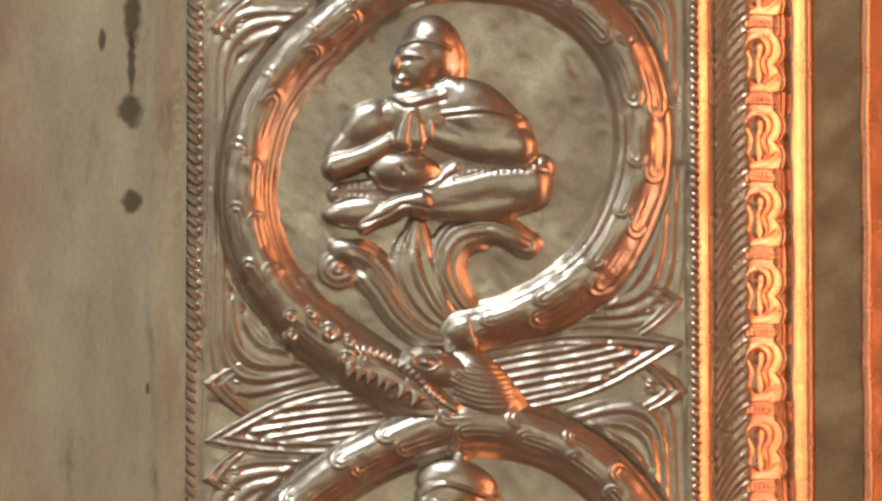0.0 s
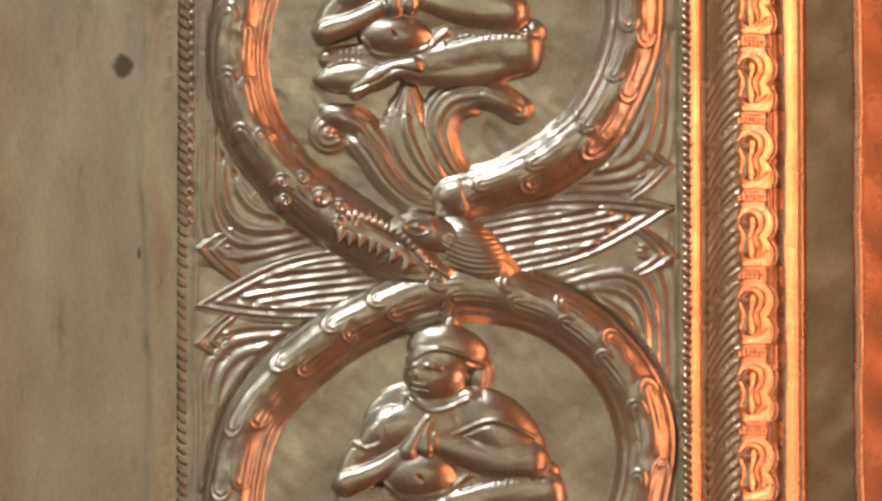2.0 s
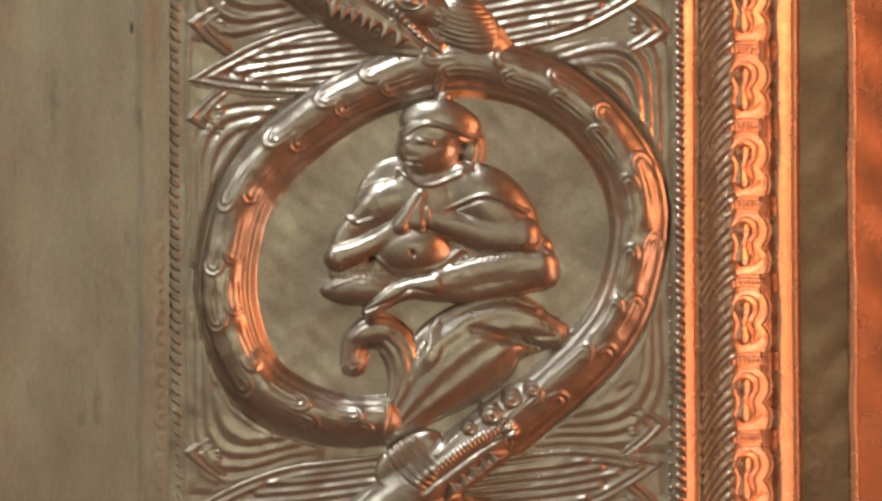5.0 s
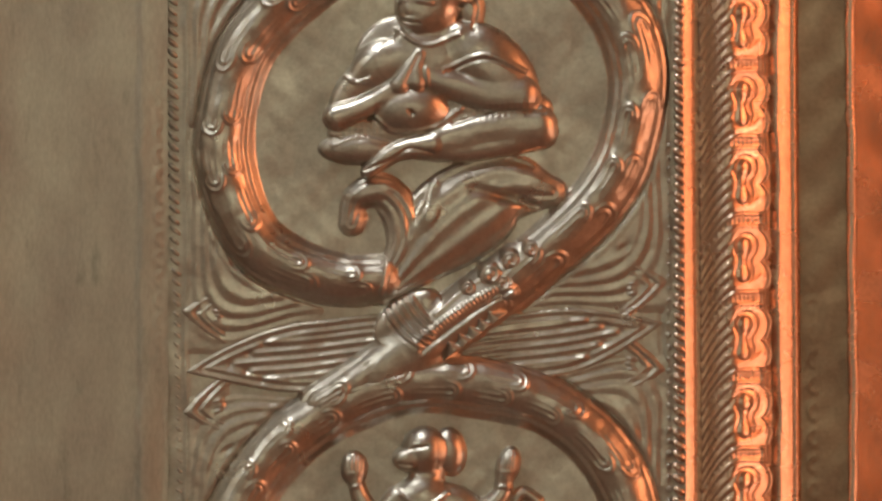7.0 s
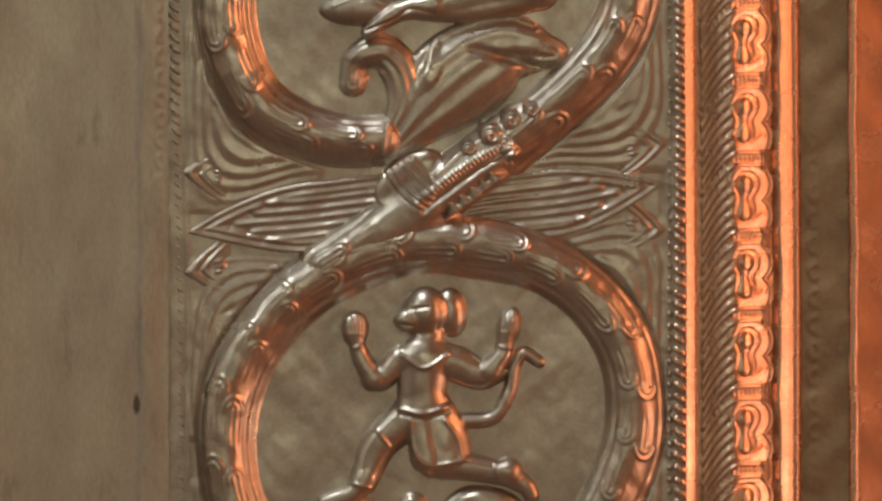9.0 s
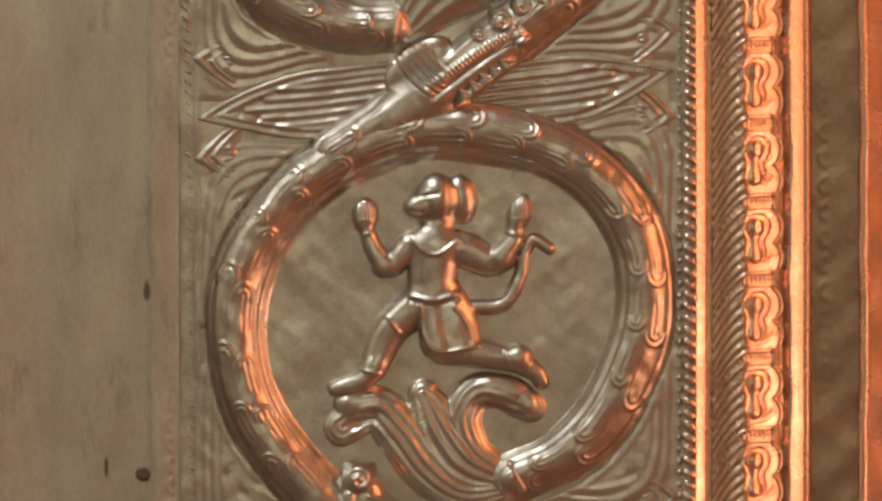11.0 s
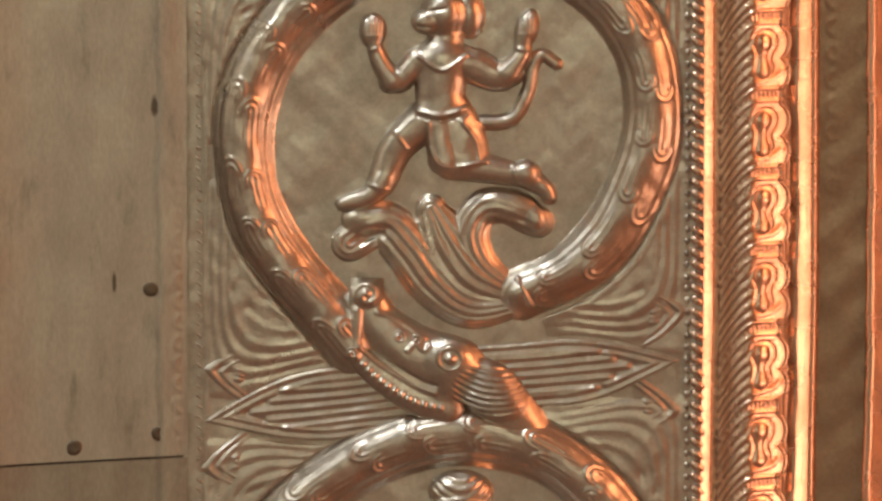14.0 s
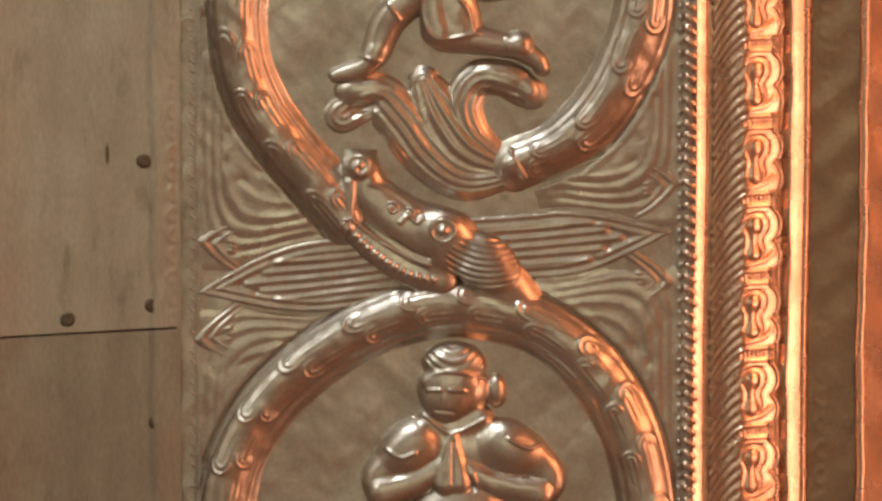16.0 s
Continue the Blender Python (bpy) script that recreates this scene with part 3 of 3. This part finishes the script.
spray((580, 1000, 1985, 2270), [
    ([(920, 2206), (830, 2212), (770, 2170), (725, 2110), (675, 2066), (618, 2096)], 18, 28, 24, 5, 16),
    ([(908, 2192), (840, 2160), (800, 2110), (765, 2040)], 20, 22, 24, 5, 30),
    ([(895, 2170), (850, 2130), (835, 2076), (870, 2034), (955, 2062)], 16, 22, 22, 4, 10),
], [(655, 2056, 50, 28, 4), (905, 2030, 54, 26, 14), (950, 2056, 20, 24, 0)], [(652, 2086, 34, 13, -14), (890, 2072, 32, 16, 20)])


# ---- tied collars where the leaves leave the coils ----
def collar(u, v, turn):
    b = Body(u - 66, u + 66, v - 66, v + 66, 2.0)
    b.ball(u, v, 14, 32, 10, 28, turn, 6)
    c, s = math.cos(radians(turn)), math.sin(radians(turn))
    x = (b.U - u) * c + (b.V - v) * s
    b.H = b.H + 2.0 * np.cos(2 * np.pi * x / 12.0) * (b.H > 4)
    b.made("collar", panel, "ribbed silver collar tied round a serpent end")


collar(838, 588, -12)
collar(716, 1386, 8)
collar(930, 2184, -28)


# ---- figures: plain modelled shapes ----
def figure_made(b, label):
    ob = b.made("relief_figure", None, "", SILVER)
    return tagged(ob, label, "relief figure", "figures in the serpent coils")


def cloth_on(b, pts, w, deep=0.8):
    d = along(b.U, b.V, spline(pts, 8))[0]
    b.H = b.H + deep * smooth_step(w, w * 0.7, np.abs(d)) * np.cos((b.U + b.V) / 3.6) * np.cos((b.U - b.V) / 3.6) * (b.H > 8)


b = Body(555, 1005, 5, 425, 2.0, 0.97)
b.ball(792, 232, 132, 92, 20, 8, 8, 12)
b.ball(766, 92, 54, 70, 30, 14)
b.ball(792, 112, 38, 66, 16, 10, -8, 14)
b.ball(740, 116, 40, 52, 18, 28, 0, 14)
b.ball(706, 118, 9, 15, 8, 36, 0, 6)
b.ball(716, 148, 16, 14, 10, 34, 0, 8)
b.limb([(716, 174), (760, 176), (800, 160)], 20, 24, 14, 18)
b.ball(752, 205, 74, 50, 18, 24, 0, 12)
b.ball(690, 250, 96, 66, 14, 14, 0, 14)
b.ball(655, 216, 52, 40, 20, 18, -24, 14)
b.limb([(640, 225), (606, 262), (594, 296)], 30, 22, 16, 14, 14)
b.ball(858, 212, 92, 58, 26, 24, 38, 14)
b.limb([(905, 232), (925, 268)], 40, 30, 20, 24)
b.limb([(918, 262), (850, 258), (772, 238)], 36, 22, 18, 32, 8)
b.limb([(594, 298), (645, 282), (702, 250)], 24, 16, 14, 30, 6)
b.limb([(716, 252), (724, 222), (736, 198)], 20, 12, 10, 38, 4)
b.limb([(744, 250), (742, 222), (738, 200)], 18, 10, 10, 36, 4)
b.ball(718, 305, 68, 36, 20, 26, 0, 8)
b.limb([(600, 345), (660, 340), (740, 345), (815, 305), (960, 302)], 18, 26, 10, 18, 8)
b.limb([(780, 348), (870, 330), (945, 330)], 28, 38, 18, 24, 10)
b.limb([(948, 345), (850, 368), (740, 368)], 32, 22, 14, 24, 8)
b.ball(648, 378, 74, 28, 16, 18, -2)
b.limb([(752, 360), (700, 374), (648, 404)], 20, 11, 12, 30, 5)
b.groove([(704, 88), (742, 73), (798, 86)], 3.0, 4)
b.groove([(704, 94), (742, 79), (798, 92)], 2.2, -4)
b.groove([(708, 106), (724, 101), (752, 106)], 3.0, 4)
b.groove([(716, 113), (730, 112)], 3.0, -5)
b.groove([(708, 146), (728, 148)], 2.6, -5)
b.groove([(700, 172), (730, 186), (790, 172)], 3.0, 4)
b.groove([(696, 180), (730, 196), (795, 182)], 2.2, -3)
b.groove([(790, 205), (860, 198), (925, 205)], 3.0, 3)
b.groove([(790, 212), (860, 205), (925, 212)], 2.4, -3)
b.groove([(768, 222), (770, 256)], 3.0, 3)
b.groove([(692, 250), (700, 268)], 3.0, 3)
b.groove([(655, 314), (690, 342), (760, 332), (812, 296)], 4.0, 5)
b.groove([(810, 318), (890, 300), (972, 308)], 3.0, -4)
b.groove([(582, 366), (630, 352), (690, 362)], 3.0, 3)
b.groove([(733, 205), (726, 254)], 1.8, -4)
b.groove([(712, 302), (716, 308)], 3.0, -8)
b.groove([(640, 402), (690, 386), (720, 368), (760, 374)], 2.6, -4)
cloth_on(b, [(600, 340), (660, 338)], 20)
cloth_on(b, [(815, 300), (960, 298)], 15)
figure_made(b, "seated cross-legged silver figure with joined palms on leaves")

b = Body(585, 1055, 795, 1235, 2.0, 0.97)
b.ball(806, 1015, 150, 96, 18, 8, 14, 12)
b.ball(812, 862, 70, 44, 20, 28, 8, 12)
b.limb([(817, 818), (815, 842)], 14, 40, 16, 24, 12)
b.ball(794, 900, 56, 60, 24, 24, 0, 12)
b.ball(868, 915, 22, 44, 14, 12, 6)
b.ball(776, 908, 42, 46, 20, 30, 0, 8)
b.ball(758, 908, 9, 15, 8, 40, 0, 5)
b.limb([(748, 960), (795, 966), (845, 950)], 18, 24, 14, 20)
b.ball(782, 1000, 86, 52, 16, 24, 0, 12)
b.ball(740, 1040, 100, 66, 12, 14, 0, 14)
b.ball(704, 1004, 50, 38, 18, 18, -24, 14)
b.limb([(690, 1012), (652, 1050), (634, 1092)], 28, 22, 14, 14)
b.ball(905, 1010, 100, 58, 24, 24, 42, 14)
b.limb([(958, 1062), (880, 1056), (786, 1030)], 36, 20, 18, 32, 8)
b.limb([(630, 1100), (690, 1076), (746, 1040)], 24, 16, 14, 30, 6)
b.limb([(742, 1044), (760, 1016), (776, 990)], 17, 10, 10, 36, 4)
b.limb([(772, 1040), (772, 1014), (780, 990)], 16, 9, 10, 36, 4)
b.ball(760, 1086, 66, 42, 20, 26, 0, 8)
b.limb([(632, 1128), (690, 1122), (760, 1128), (850, 1092), (985, 1086)], 18, 28, 10, 18, 8)
b.limb([(815, 1138), (900, 1118), (985, 1114)], 28, 36, 18, 24, 10)
b.limb([(990, 1126), (890, 1150), (780, 1150)], 32, 22, 14, 24, 8)
b.ball(672, 1158, 74, 28, 16, 18, 2)
b.limb([(800, 1146), (740, 1160), (684, 1198)], 20, 11, 12, 30, 5)
b.groove([(742, 884), (795, 862), (880, 888)], 3.4, 6)
b.ball(790, 882, 50, 30, 14, 34, 0, 10)
b.groove([(744, 896), (754, 892)], 4.0, 3)
b.groove([(776, 892), (800, 896)], 4.0, 3)
b.groove([(752, 926), (768, 928)], 4.0, 3)
b.groove([(748, 930), (776, 934)], 2.6, -5)
b.groove([(735, 946), (785, 974), (848, 952)], 3.0, 4)
b.groove([(850, 885), (878, 900), (872, 945)], 3.0, -4)
b.groove([(820, 1016), (890, 990), (965, 1018)], 3.0, 3)
b.groove([(820, 1024), (890, 998), (965, 1026)], 2.4, -3)
b.groove([(640, 1022), (664, 1036), (690, 1030)], 3.0, 4)
b.groove([(788, 1016), (792, 1050)], 3.0, 3)
b.groove([(700, 1100), (735, 1126), (800, 1118), (850, 1082)], 4.0, 5)
b.groove([(835, 1110), (910, 1088), (1000, 1094)], 3.0, -4)
b.groove([(620, 1150), (670, 1136), (730, 1148)], 3.0, 3)
b.groove([(776, 992), (752, 1044)], 1.8, -4)
b.groove([(760, 1090), (764, 1095)], 3.0, -8)
b.groove([(680, 1196), (730, 1176), (760, 1156), (800, 1162)], 2.6, -4)
cloth_on(b, [(630, 1124), (700, 1122)], 18)
cloth_on(b, [(850, 1092), (985, 1082)], 17)
figure_made(b, "seated silver figure in a pointed cap with joined palms")

b = Body(575, 1025, 1630, 2045, 2.0, 0.98)
b.ball(830, 1692, 28, 42, 16, 10, -6)
b.ball(786, 1690, 40, 42, 22, 20)
b.ball(756, 1706, 24, 20, 12, 30, 20, 6)
b.limb([(792, 1730), (786, 1760)], 28, 34, 18, 14)
b.ball(792, 1776, 68, 34, 18, 18, 0, 12)
b.limb([(784, 1780), (778, 1850)], 48, 40, 20, 20)
b.limb([(740, 1778), (712, 1808), (692, 1812)], 22, 19, 14, 20)
b.limb([(696, 1810), (676, 1780), (664, 1748)], 19, 13, 12, 22)
b.ball(661, 1722, 23, 30, 12, 22)
b.limb([(842, 1784), (880, 1802), (906, 1796)], 32, 24, 16, 18)
b.limb([(902, 1796), (924, 1768), (928, 1744)], 21, 14, 12, 22)
b.ball(934, 1718, 20, 34, 14, 20, 14)
b.limb([(845, 1884), (905, 1878), (936, 1832), (945, 1788), (962, 1766), (988, 1780)], 12, 10, 10, 8)
b.limb([(790, 1862), (812, 1905), (818, 1940)], 42, 46, 20, 18)
b.limb([(775, 1880), (786, 1950)], 22, 26, 12, 30, 5)
b.limb([(765, 1872), (706, 1922), (676, 1990)], 38, 24, 20, 16)
b.limb([(678, 1988), (652, 2014), (606, 2028)], 22, 11, 12, 18)
b.limb([(800, 1955), (870, 1966), (920, 1978)], 30, 19, 18, 20)
b.ball(930, 1974, 27, 23, 14, 24)
b.limb([(934, 1982), (966, 2002), (974, 2016)], 19, 13, 12, 18)
b.groove([(740, 1862), (782, 1870), (826, 1858)], 4.0, 5)
b.groove([(740, 1872), (782, 1880), (826, 1868)], 2.4, -4)
b.groove([(744, 1768), (784, 1790), (826, 1764)], 3.2, 4)
b.groove([(760, 1880), (764, 1930), (790, 1962), (860, 1950)], 3.4, 4)
b.groove([(820, 1882), (842, 1912), (850, 1945)], 3.4, 4)
b.groove([(765, 1686), (790, 1682)], 3.0, -4)
b.groove([(742, 1714), (764, 1716)], 2.4, -4)
b.groove([(808, 1656), (812, 1690), (806, 1722)], 3.0, -2)
b.groove([(655, 1756), (682, 1748)], 3.0, 3)
b.groove([(908, 1752), (944, 1758)], 3.0, 3)
b.groove([(648, 1992), (692, 2004)], 3.0, 3)
b.groove([(908, 1956), (916, 1996)], 3.0, 3)
b.groove([(722, 1930), (700, 1900)], 3.0, 3)
for f in range(4):
    b.groove([(652 + 7 * f, 1700), (652 + 7 * f, 1726)], 1.6, -3)
    b.groove([(926 + 6 * f, 1692), (922 + 6 * f, 1724)], 1.6, -3)
figure_made(b, "dancing silver monkey figure with raised arms and tail")

b = Body(640, 1060, 2490, 2960, 2.2, 1.0)
b.ball(832, 2740, 120, 100, 20, 8, 0, 12)
b.ball(816, 2588, 62, 58, 28, 18)
b.ball(816, 2540, 54, 38, 20, 26)
b.ball(890, 2590, 18, 28, 12, 14)
b.ball(802, 2602, 42, 44, 18, 32, 0, 8)
b.ball(798, 2602, 10, 15, 8, 42, 0, 5)
b.limb([(772, 2644), (815, 2656), (862, 2642)], 20, 24, 14, 20)
b.ball(825, 2705, 90, 52, 16, 22, 0, 12)
b.ball(740, 2694, 62, 48, 26, 24, -30, 12)
b.ball(916, 2694, 64, 50, 26, 24, 30, 12)
b.limb([(712, 2710), (682, 2748), (690, 2780)], 34, 28, 18, 22)
b.limb([(690, 2772), (750, 2752), (802, 2722)], 28, 17, 14, 34, 8)
b.limb([(945, 2700), (984, 2745), (968, 2780)], 36, 28, 18, 22)
b.limb([(966, 2774), (890, 2754), (832, 2722)], 28, 17, 14, 34, 8)
b.limb([(806, 2752), (812, 2704), (816, 2672)], 22, 8, 12, 40, 4)
b.limb([(828, 2752), (822, 2704), (818, 2672)], 22, 8, 12, 38, 4)
b.ball(830, 2800, 84, 48, 26, 26, 0, 8)
b.limb([(690, 2860), (830, 2880), (980, 2860)], 40, 40, 20, 22)
b.limb([(960, 2890), (830, 2912), (700, 2900)], 36, 28, 16, 24)
b.groove([(752, 2566), (810, 2552), (876, 2566)], 4.0, 5)
b.ball(808, 2572, 50, 26, 12, 36, 0, 10)
b.groove([(768, 2588), (792, 2586)], 3.0, 4)
b.groove([(808, 2586), (834, 2588)], 3.0, 4)
b.groove([(785, 2624), (816, 2626)], 2.6, -4)
b.groove([(762, 2632), (812, 2664), (876, 2636)], 3.0, 4)
b.groove([(915, 2672), (950, 2690), (975, 2682)], 3.0, 4)
b.groove([(695, 2690), (722, 2706), (750, 2698)], 3.0, 4)
b.groove([(852, 2734), (862, 2764)], 4.0, 4)
b.groove([(816, 2676), (817, 2750)], 1.8, -4)
cap = smooth_step(0, 14, 2558 - b.V)
b.H = b.H + 1.2 * cap * np.cos(b.V / 2.8 + 0.005 * (b.U - 815) ** 2) * (b.H > 10)
figure_made(b, "silver figure in a ribbed round cap with joined palms")


# ---- rope borders ----
def bead_mesh(name, a, b, high, lean):
    """One oval bead of a twisted edge, shared by all its fellows."""
    me = bpy.data.meshes.new(name)
    bm = bmesh.new()
    bmesh.ops.create_uvsphere(bm, u_segments=8, v_segments=5, radius=1.0)
    turn = Matrix.Rotation(radians(lean), 4, "Y")
    for q in bm.verts:
        q.co = turn @ Vector((q.co.x * a * UNIT, q.co.y * high * UNIT, q.co.z * b * UNIT))
    for f in bm.faces:
        f.smooth = True
    bm.to_mesh(me)
    bm.free()
    return me


def beads(border, me, u_at, pitch_at, v0, v1, high, material, size_at):
    me.materials.append(material)
    v = v0
    while v < v1:
        ob = new("bead", me)
        ob.location = point(u_at(v) + random.uniform(-0.8, 0.8), v + random.uniform(-1, 1), high)
        ob.parent = border
        ob.matrix_parent_inverse = anchor(border).inverted()
        s = random.uniform(0.9, 1.08) * size_at(v)
        ob.scale = (s, s, s)
        v += pitch_at(v)


def ease(a, b, v):
    return float(smooth_step(a, b, v))


def left_u(v):
    return 340 - 3 * ease(0, 800, v) + 14 * ease(900, 1900, v)


left_rope = thing("rope_border", point(345, V1, 4), "silver twisted rope border along the relief, worn flat lower down", "rope border", "rope borders")
beads(left_rope, bead_mesh("bead", 17, 6.0, 2.6, 40), left_u, lambda v: 18.5, V0, 2950, 4, SILVER, lambda v: 1.0 - 0.25 * ease(400, 900, v) - 0.40 * ease(1200, 1600, v))
beads(left_rope, bead_mesh("bead", 5, 7, 3.5, -20), lambda v: left_u(v) + 15, lambda v: 18.5, V0, 640, 3, SILVER, lambda v: 1.0)
right_rope = thing("rope_border", point(1235, V1, 4), "copper twisted rope border beside the bright fillet", "rope border", "rope borders")
beads(right_rope, bead_mesh("bead", 12, 6.5, 5.0, 36), lambda v: 1238, lambda v: 14.5 + 6.5 * ease(1000, 1900, v), V0, 2950, 12, COPPER, lambda v: 0.95 + 0.3 * ease(1000, 1900, v))
beads(right_rope, bead_mesh("bead", 5.0, 6.0, 3, 0), lambda v: 1220, lambda v: 21.0, 1150, 2950, 2.5, SILVER, lambda v: 0.7 + 0.3 * ease(1200, 1900, v))


# ---- mouldings beyond the relief ----
moulding = thing("jamb_moulding", point(1340, V1, 0), "tall stepped copper moulding with an embossed leaf roll", "moulding")


def sway(V):
    return 5.0 * smooth_step(900, 1800, V) * smooth_step(2550, 2150, V)


def strip(name, u0, u1, fn, step, vstep, material, parent, label):
    us = np.linspace(u0, u1, max(3, int((u1 - u0) / step) + 1))
    vs = np.linspace(V0, V1, int((V1 - V0) / vstep) + 1)
    U, V = np.meshgrid(us, vs)
    return shell(name, U + sway(V), V, fn(U, V), material, parent, label, -500, False)


def wobble(V, a=1.5, b=0.0):
    return a * np.sin(V / 61.0 + b) + 0.6 * a * np.sin(V / 23.0 + 2 * b)


strip("inner_fillet", 1245, 1274, lambda U, V: 12 - 0.60 * (U - 1247) + 1.5 * line_bump(U - 1265, 3.0), 2.0, 20,
      COPPER, moulding, "bright smooth copper fillet")
strip("roll_bed", 1272, 1412, lambda U, V: np.minimum(-6.0, 27 - 0.52 * (U - 1328)), 5, 60, COPPER, moulding, "")
strip("outer_fillet", 1397, 1456,
      lambda U, V: 2 - 0.64 * (U - 1412) + 0.16 * np.maximum(U - 1424, 0) - 1.6 * np.maximum(1412 + wobble(V) - U, 0) + 2.5 * line_bump(U - 1443, 3.0) - 26 * smooth_step(1446, 1456, U),
      2.5, 9, COPPER, moulding, "bright copper fillet with a wavy beaten edge")


def hooks(U, V):
    p = np.mod(V, 47.0) - 23
    x = U - 1478
    return (0.7 + 0.7 * np.sin(V / 211.0)) * line_bump(np.hypot(x, p) - 13, 3.4) * smooth_step(8, 0, x) * smooth_step(900, 1700, V) + 0.4 * line_bump(np.hypot(U - 1525, p + 4) - 7, 3.0)


strip("hollow", 1452, 1540, lambda U, V: -38 + hooks(U, V) + 0.8 * ripple(U, V, 31.0, 0.2), 2.5, 5, BROWN_COPPER, moulding, "dull brown hollow with faint punched hooks")
strip("outer_bead", 1536, 1556, lambda U, V: -40 + 16 * np.sqrt(np.clip(1 - ((U - 1546 - 0.8 * wobble(V, 1.5, 1.0)) / 10.5) ** 2, 0, 1)), 1.5, 9, COPPER, moulding, "thin bright bead")
strip("return_face", 1553, 2100, lambda U, V: -32 - 0.33 * (U - 1553) + 0.8 * ripple(U, V, 43.0, 0.9), 12, 20, COPPER, moulding, "copper face that turns away")

PITCH = 138.0


def roll_piece():
    """One repeat of the embossed roll: pearl band, drooping leaf strokes, a hooked bud under an arch, a two-lobed edge."""
    U, V = field(1274, 1410, 0, PITCH, 1.4)
    base = 34 - 0.52 * (U - 1328) - 4.5 * np.log1p(np.exp((1326 - U) / 5.0)) - 18.5 * smooth_step(1306, 1274, U)
    lift = 74.0 * np.clip((1345 - U) / 70.0, 0, 1.2) ** 2.0          # leaves droop towards the relief
    p = np.mod(V - lift, PITCH)
    inner = smooth_step(1396, 1386, U)
    left = smooth_step(1336, 1312, U)
    H = base.copy()
    for c, a, w in ((3, 2.6, 4.0), (25, 2.6, 4.0), (14, -0.8, 3.0)):
        H = H + a * line_bump(p - c, w) * inner
    H = H + 2.1 * line_bump(p - 14, 4.6) * (0.5 + 0.5 * np.cos(U / 1.25)) * inner
    for c in (46, 66, 86, 106, 125):
        H = H + left * (2.0 * line_bump(p - c, 6.0) - 1.3 * line_bump(p - c - 10, 4.0))

    def stroke(pts, w, high):
        line = spline(pts, 6)
        return sum(high * line_bump(along(U, V + shift, line)[0], w) for shift in (-PITCH, 0.0, PITCH))

    bud = Body(1274, 1410, 0, PITCH, 1.4)
    bud.ball(1352, 60, 13, 16, 5, 0, 0, 2)
    bud.limb([(1351, 62), (1348, 86)], 12, 6, 4, 0, 3)
    bud.limb([(1348, 86), (1350, 112)], 6, 13, 4.5, 0, 3)
    H = H + np.maximum(run_out(bud.H, 1.0) + 1.2, 0)
    H = H + stroke([(1326, 58), (1338, 44), (1356, 39), (1371, 48), (1372, 66), (1362, 84), (1366, 104), (1358, 121)], 2.3, -1.2)
    H = H + stroke([(1332, 66), (1339, 86), (1334, 108)], 2.4, -0.9)
    H = H + stroke([(1316, 50), (1338, 34), (1382, 33)], 4.0, 1.0)
    H = H + stroke([(1384, 110), (1366, 124), (1334, 131)], 4.5, 1.4)
    lobe = np.abs(np.sin((V - 33) / (PITCH - 28) * 2 * np.pi)) * ((V > 33) & (V < PITCH - 2))
    edge = 1383 + 17.0 * np.sqrt(lobe + 0.02)
    H = H + 1.3 * line_bump(U - edge + 3, 2.6) - 0.8 * line_bump(U - edge + 10, 3.0) - 11.0 * smooth_step(0, 5, U - edge)
    return shell("leaf_roll", U, V, H, COPPER, moulding, "embossed copper leaf roll", -500, False)


first = roll_piece()
home = first.location.copy()
start = 578 - PITCH * 7
for k in range(26):
    ob = first if k == 0 else new("leaf_roll", first.data)
    if k:
        ob.parent = moulding
        ob.matrix_parent_inverse = anchor(moulding).inverted()
        tagged(ob, "embossed copper leaf roll")
    ob.location = home + (point(float(sway(start + k * PITCH + 69)), start + k * PITCH) - point(0, 0))
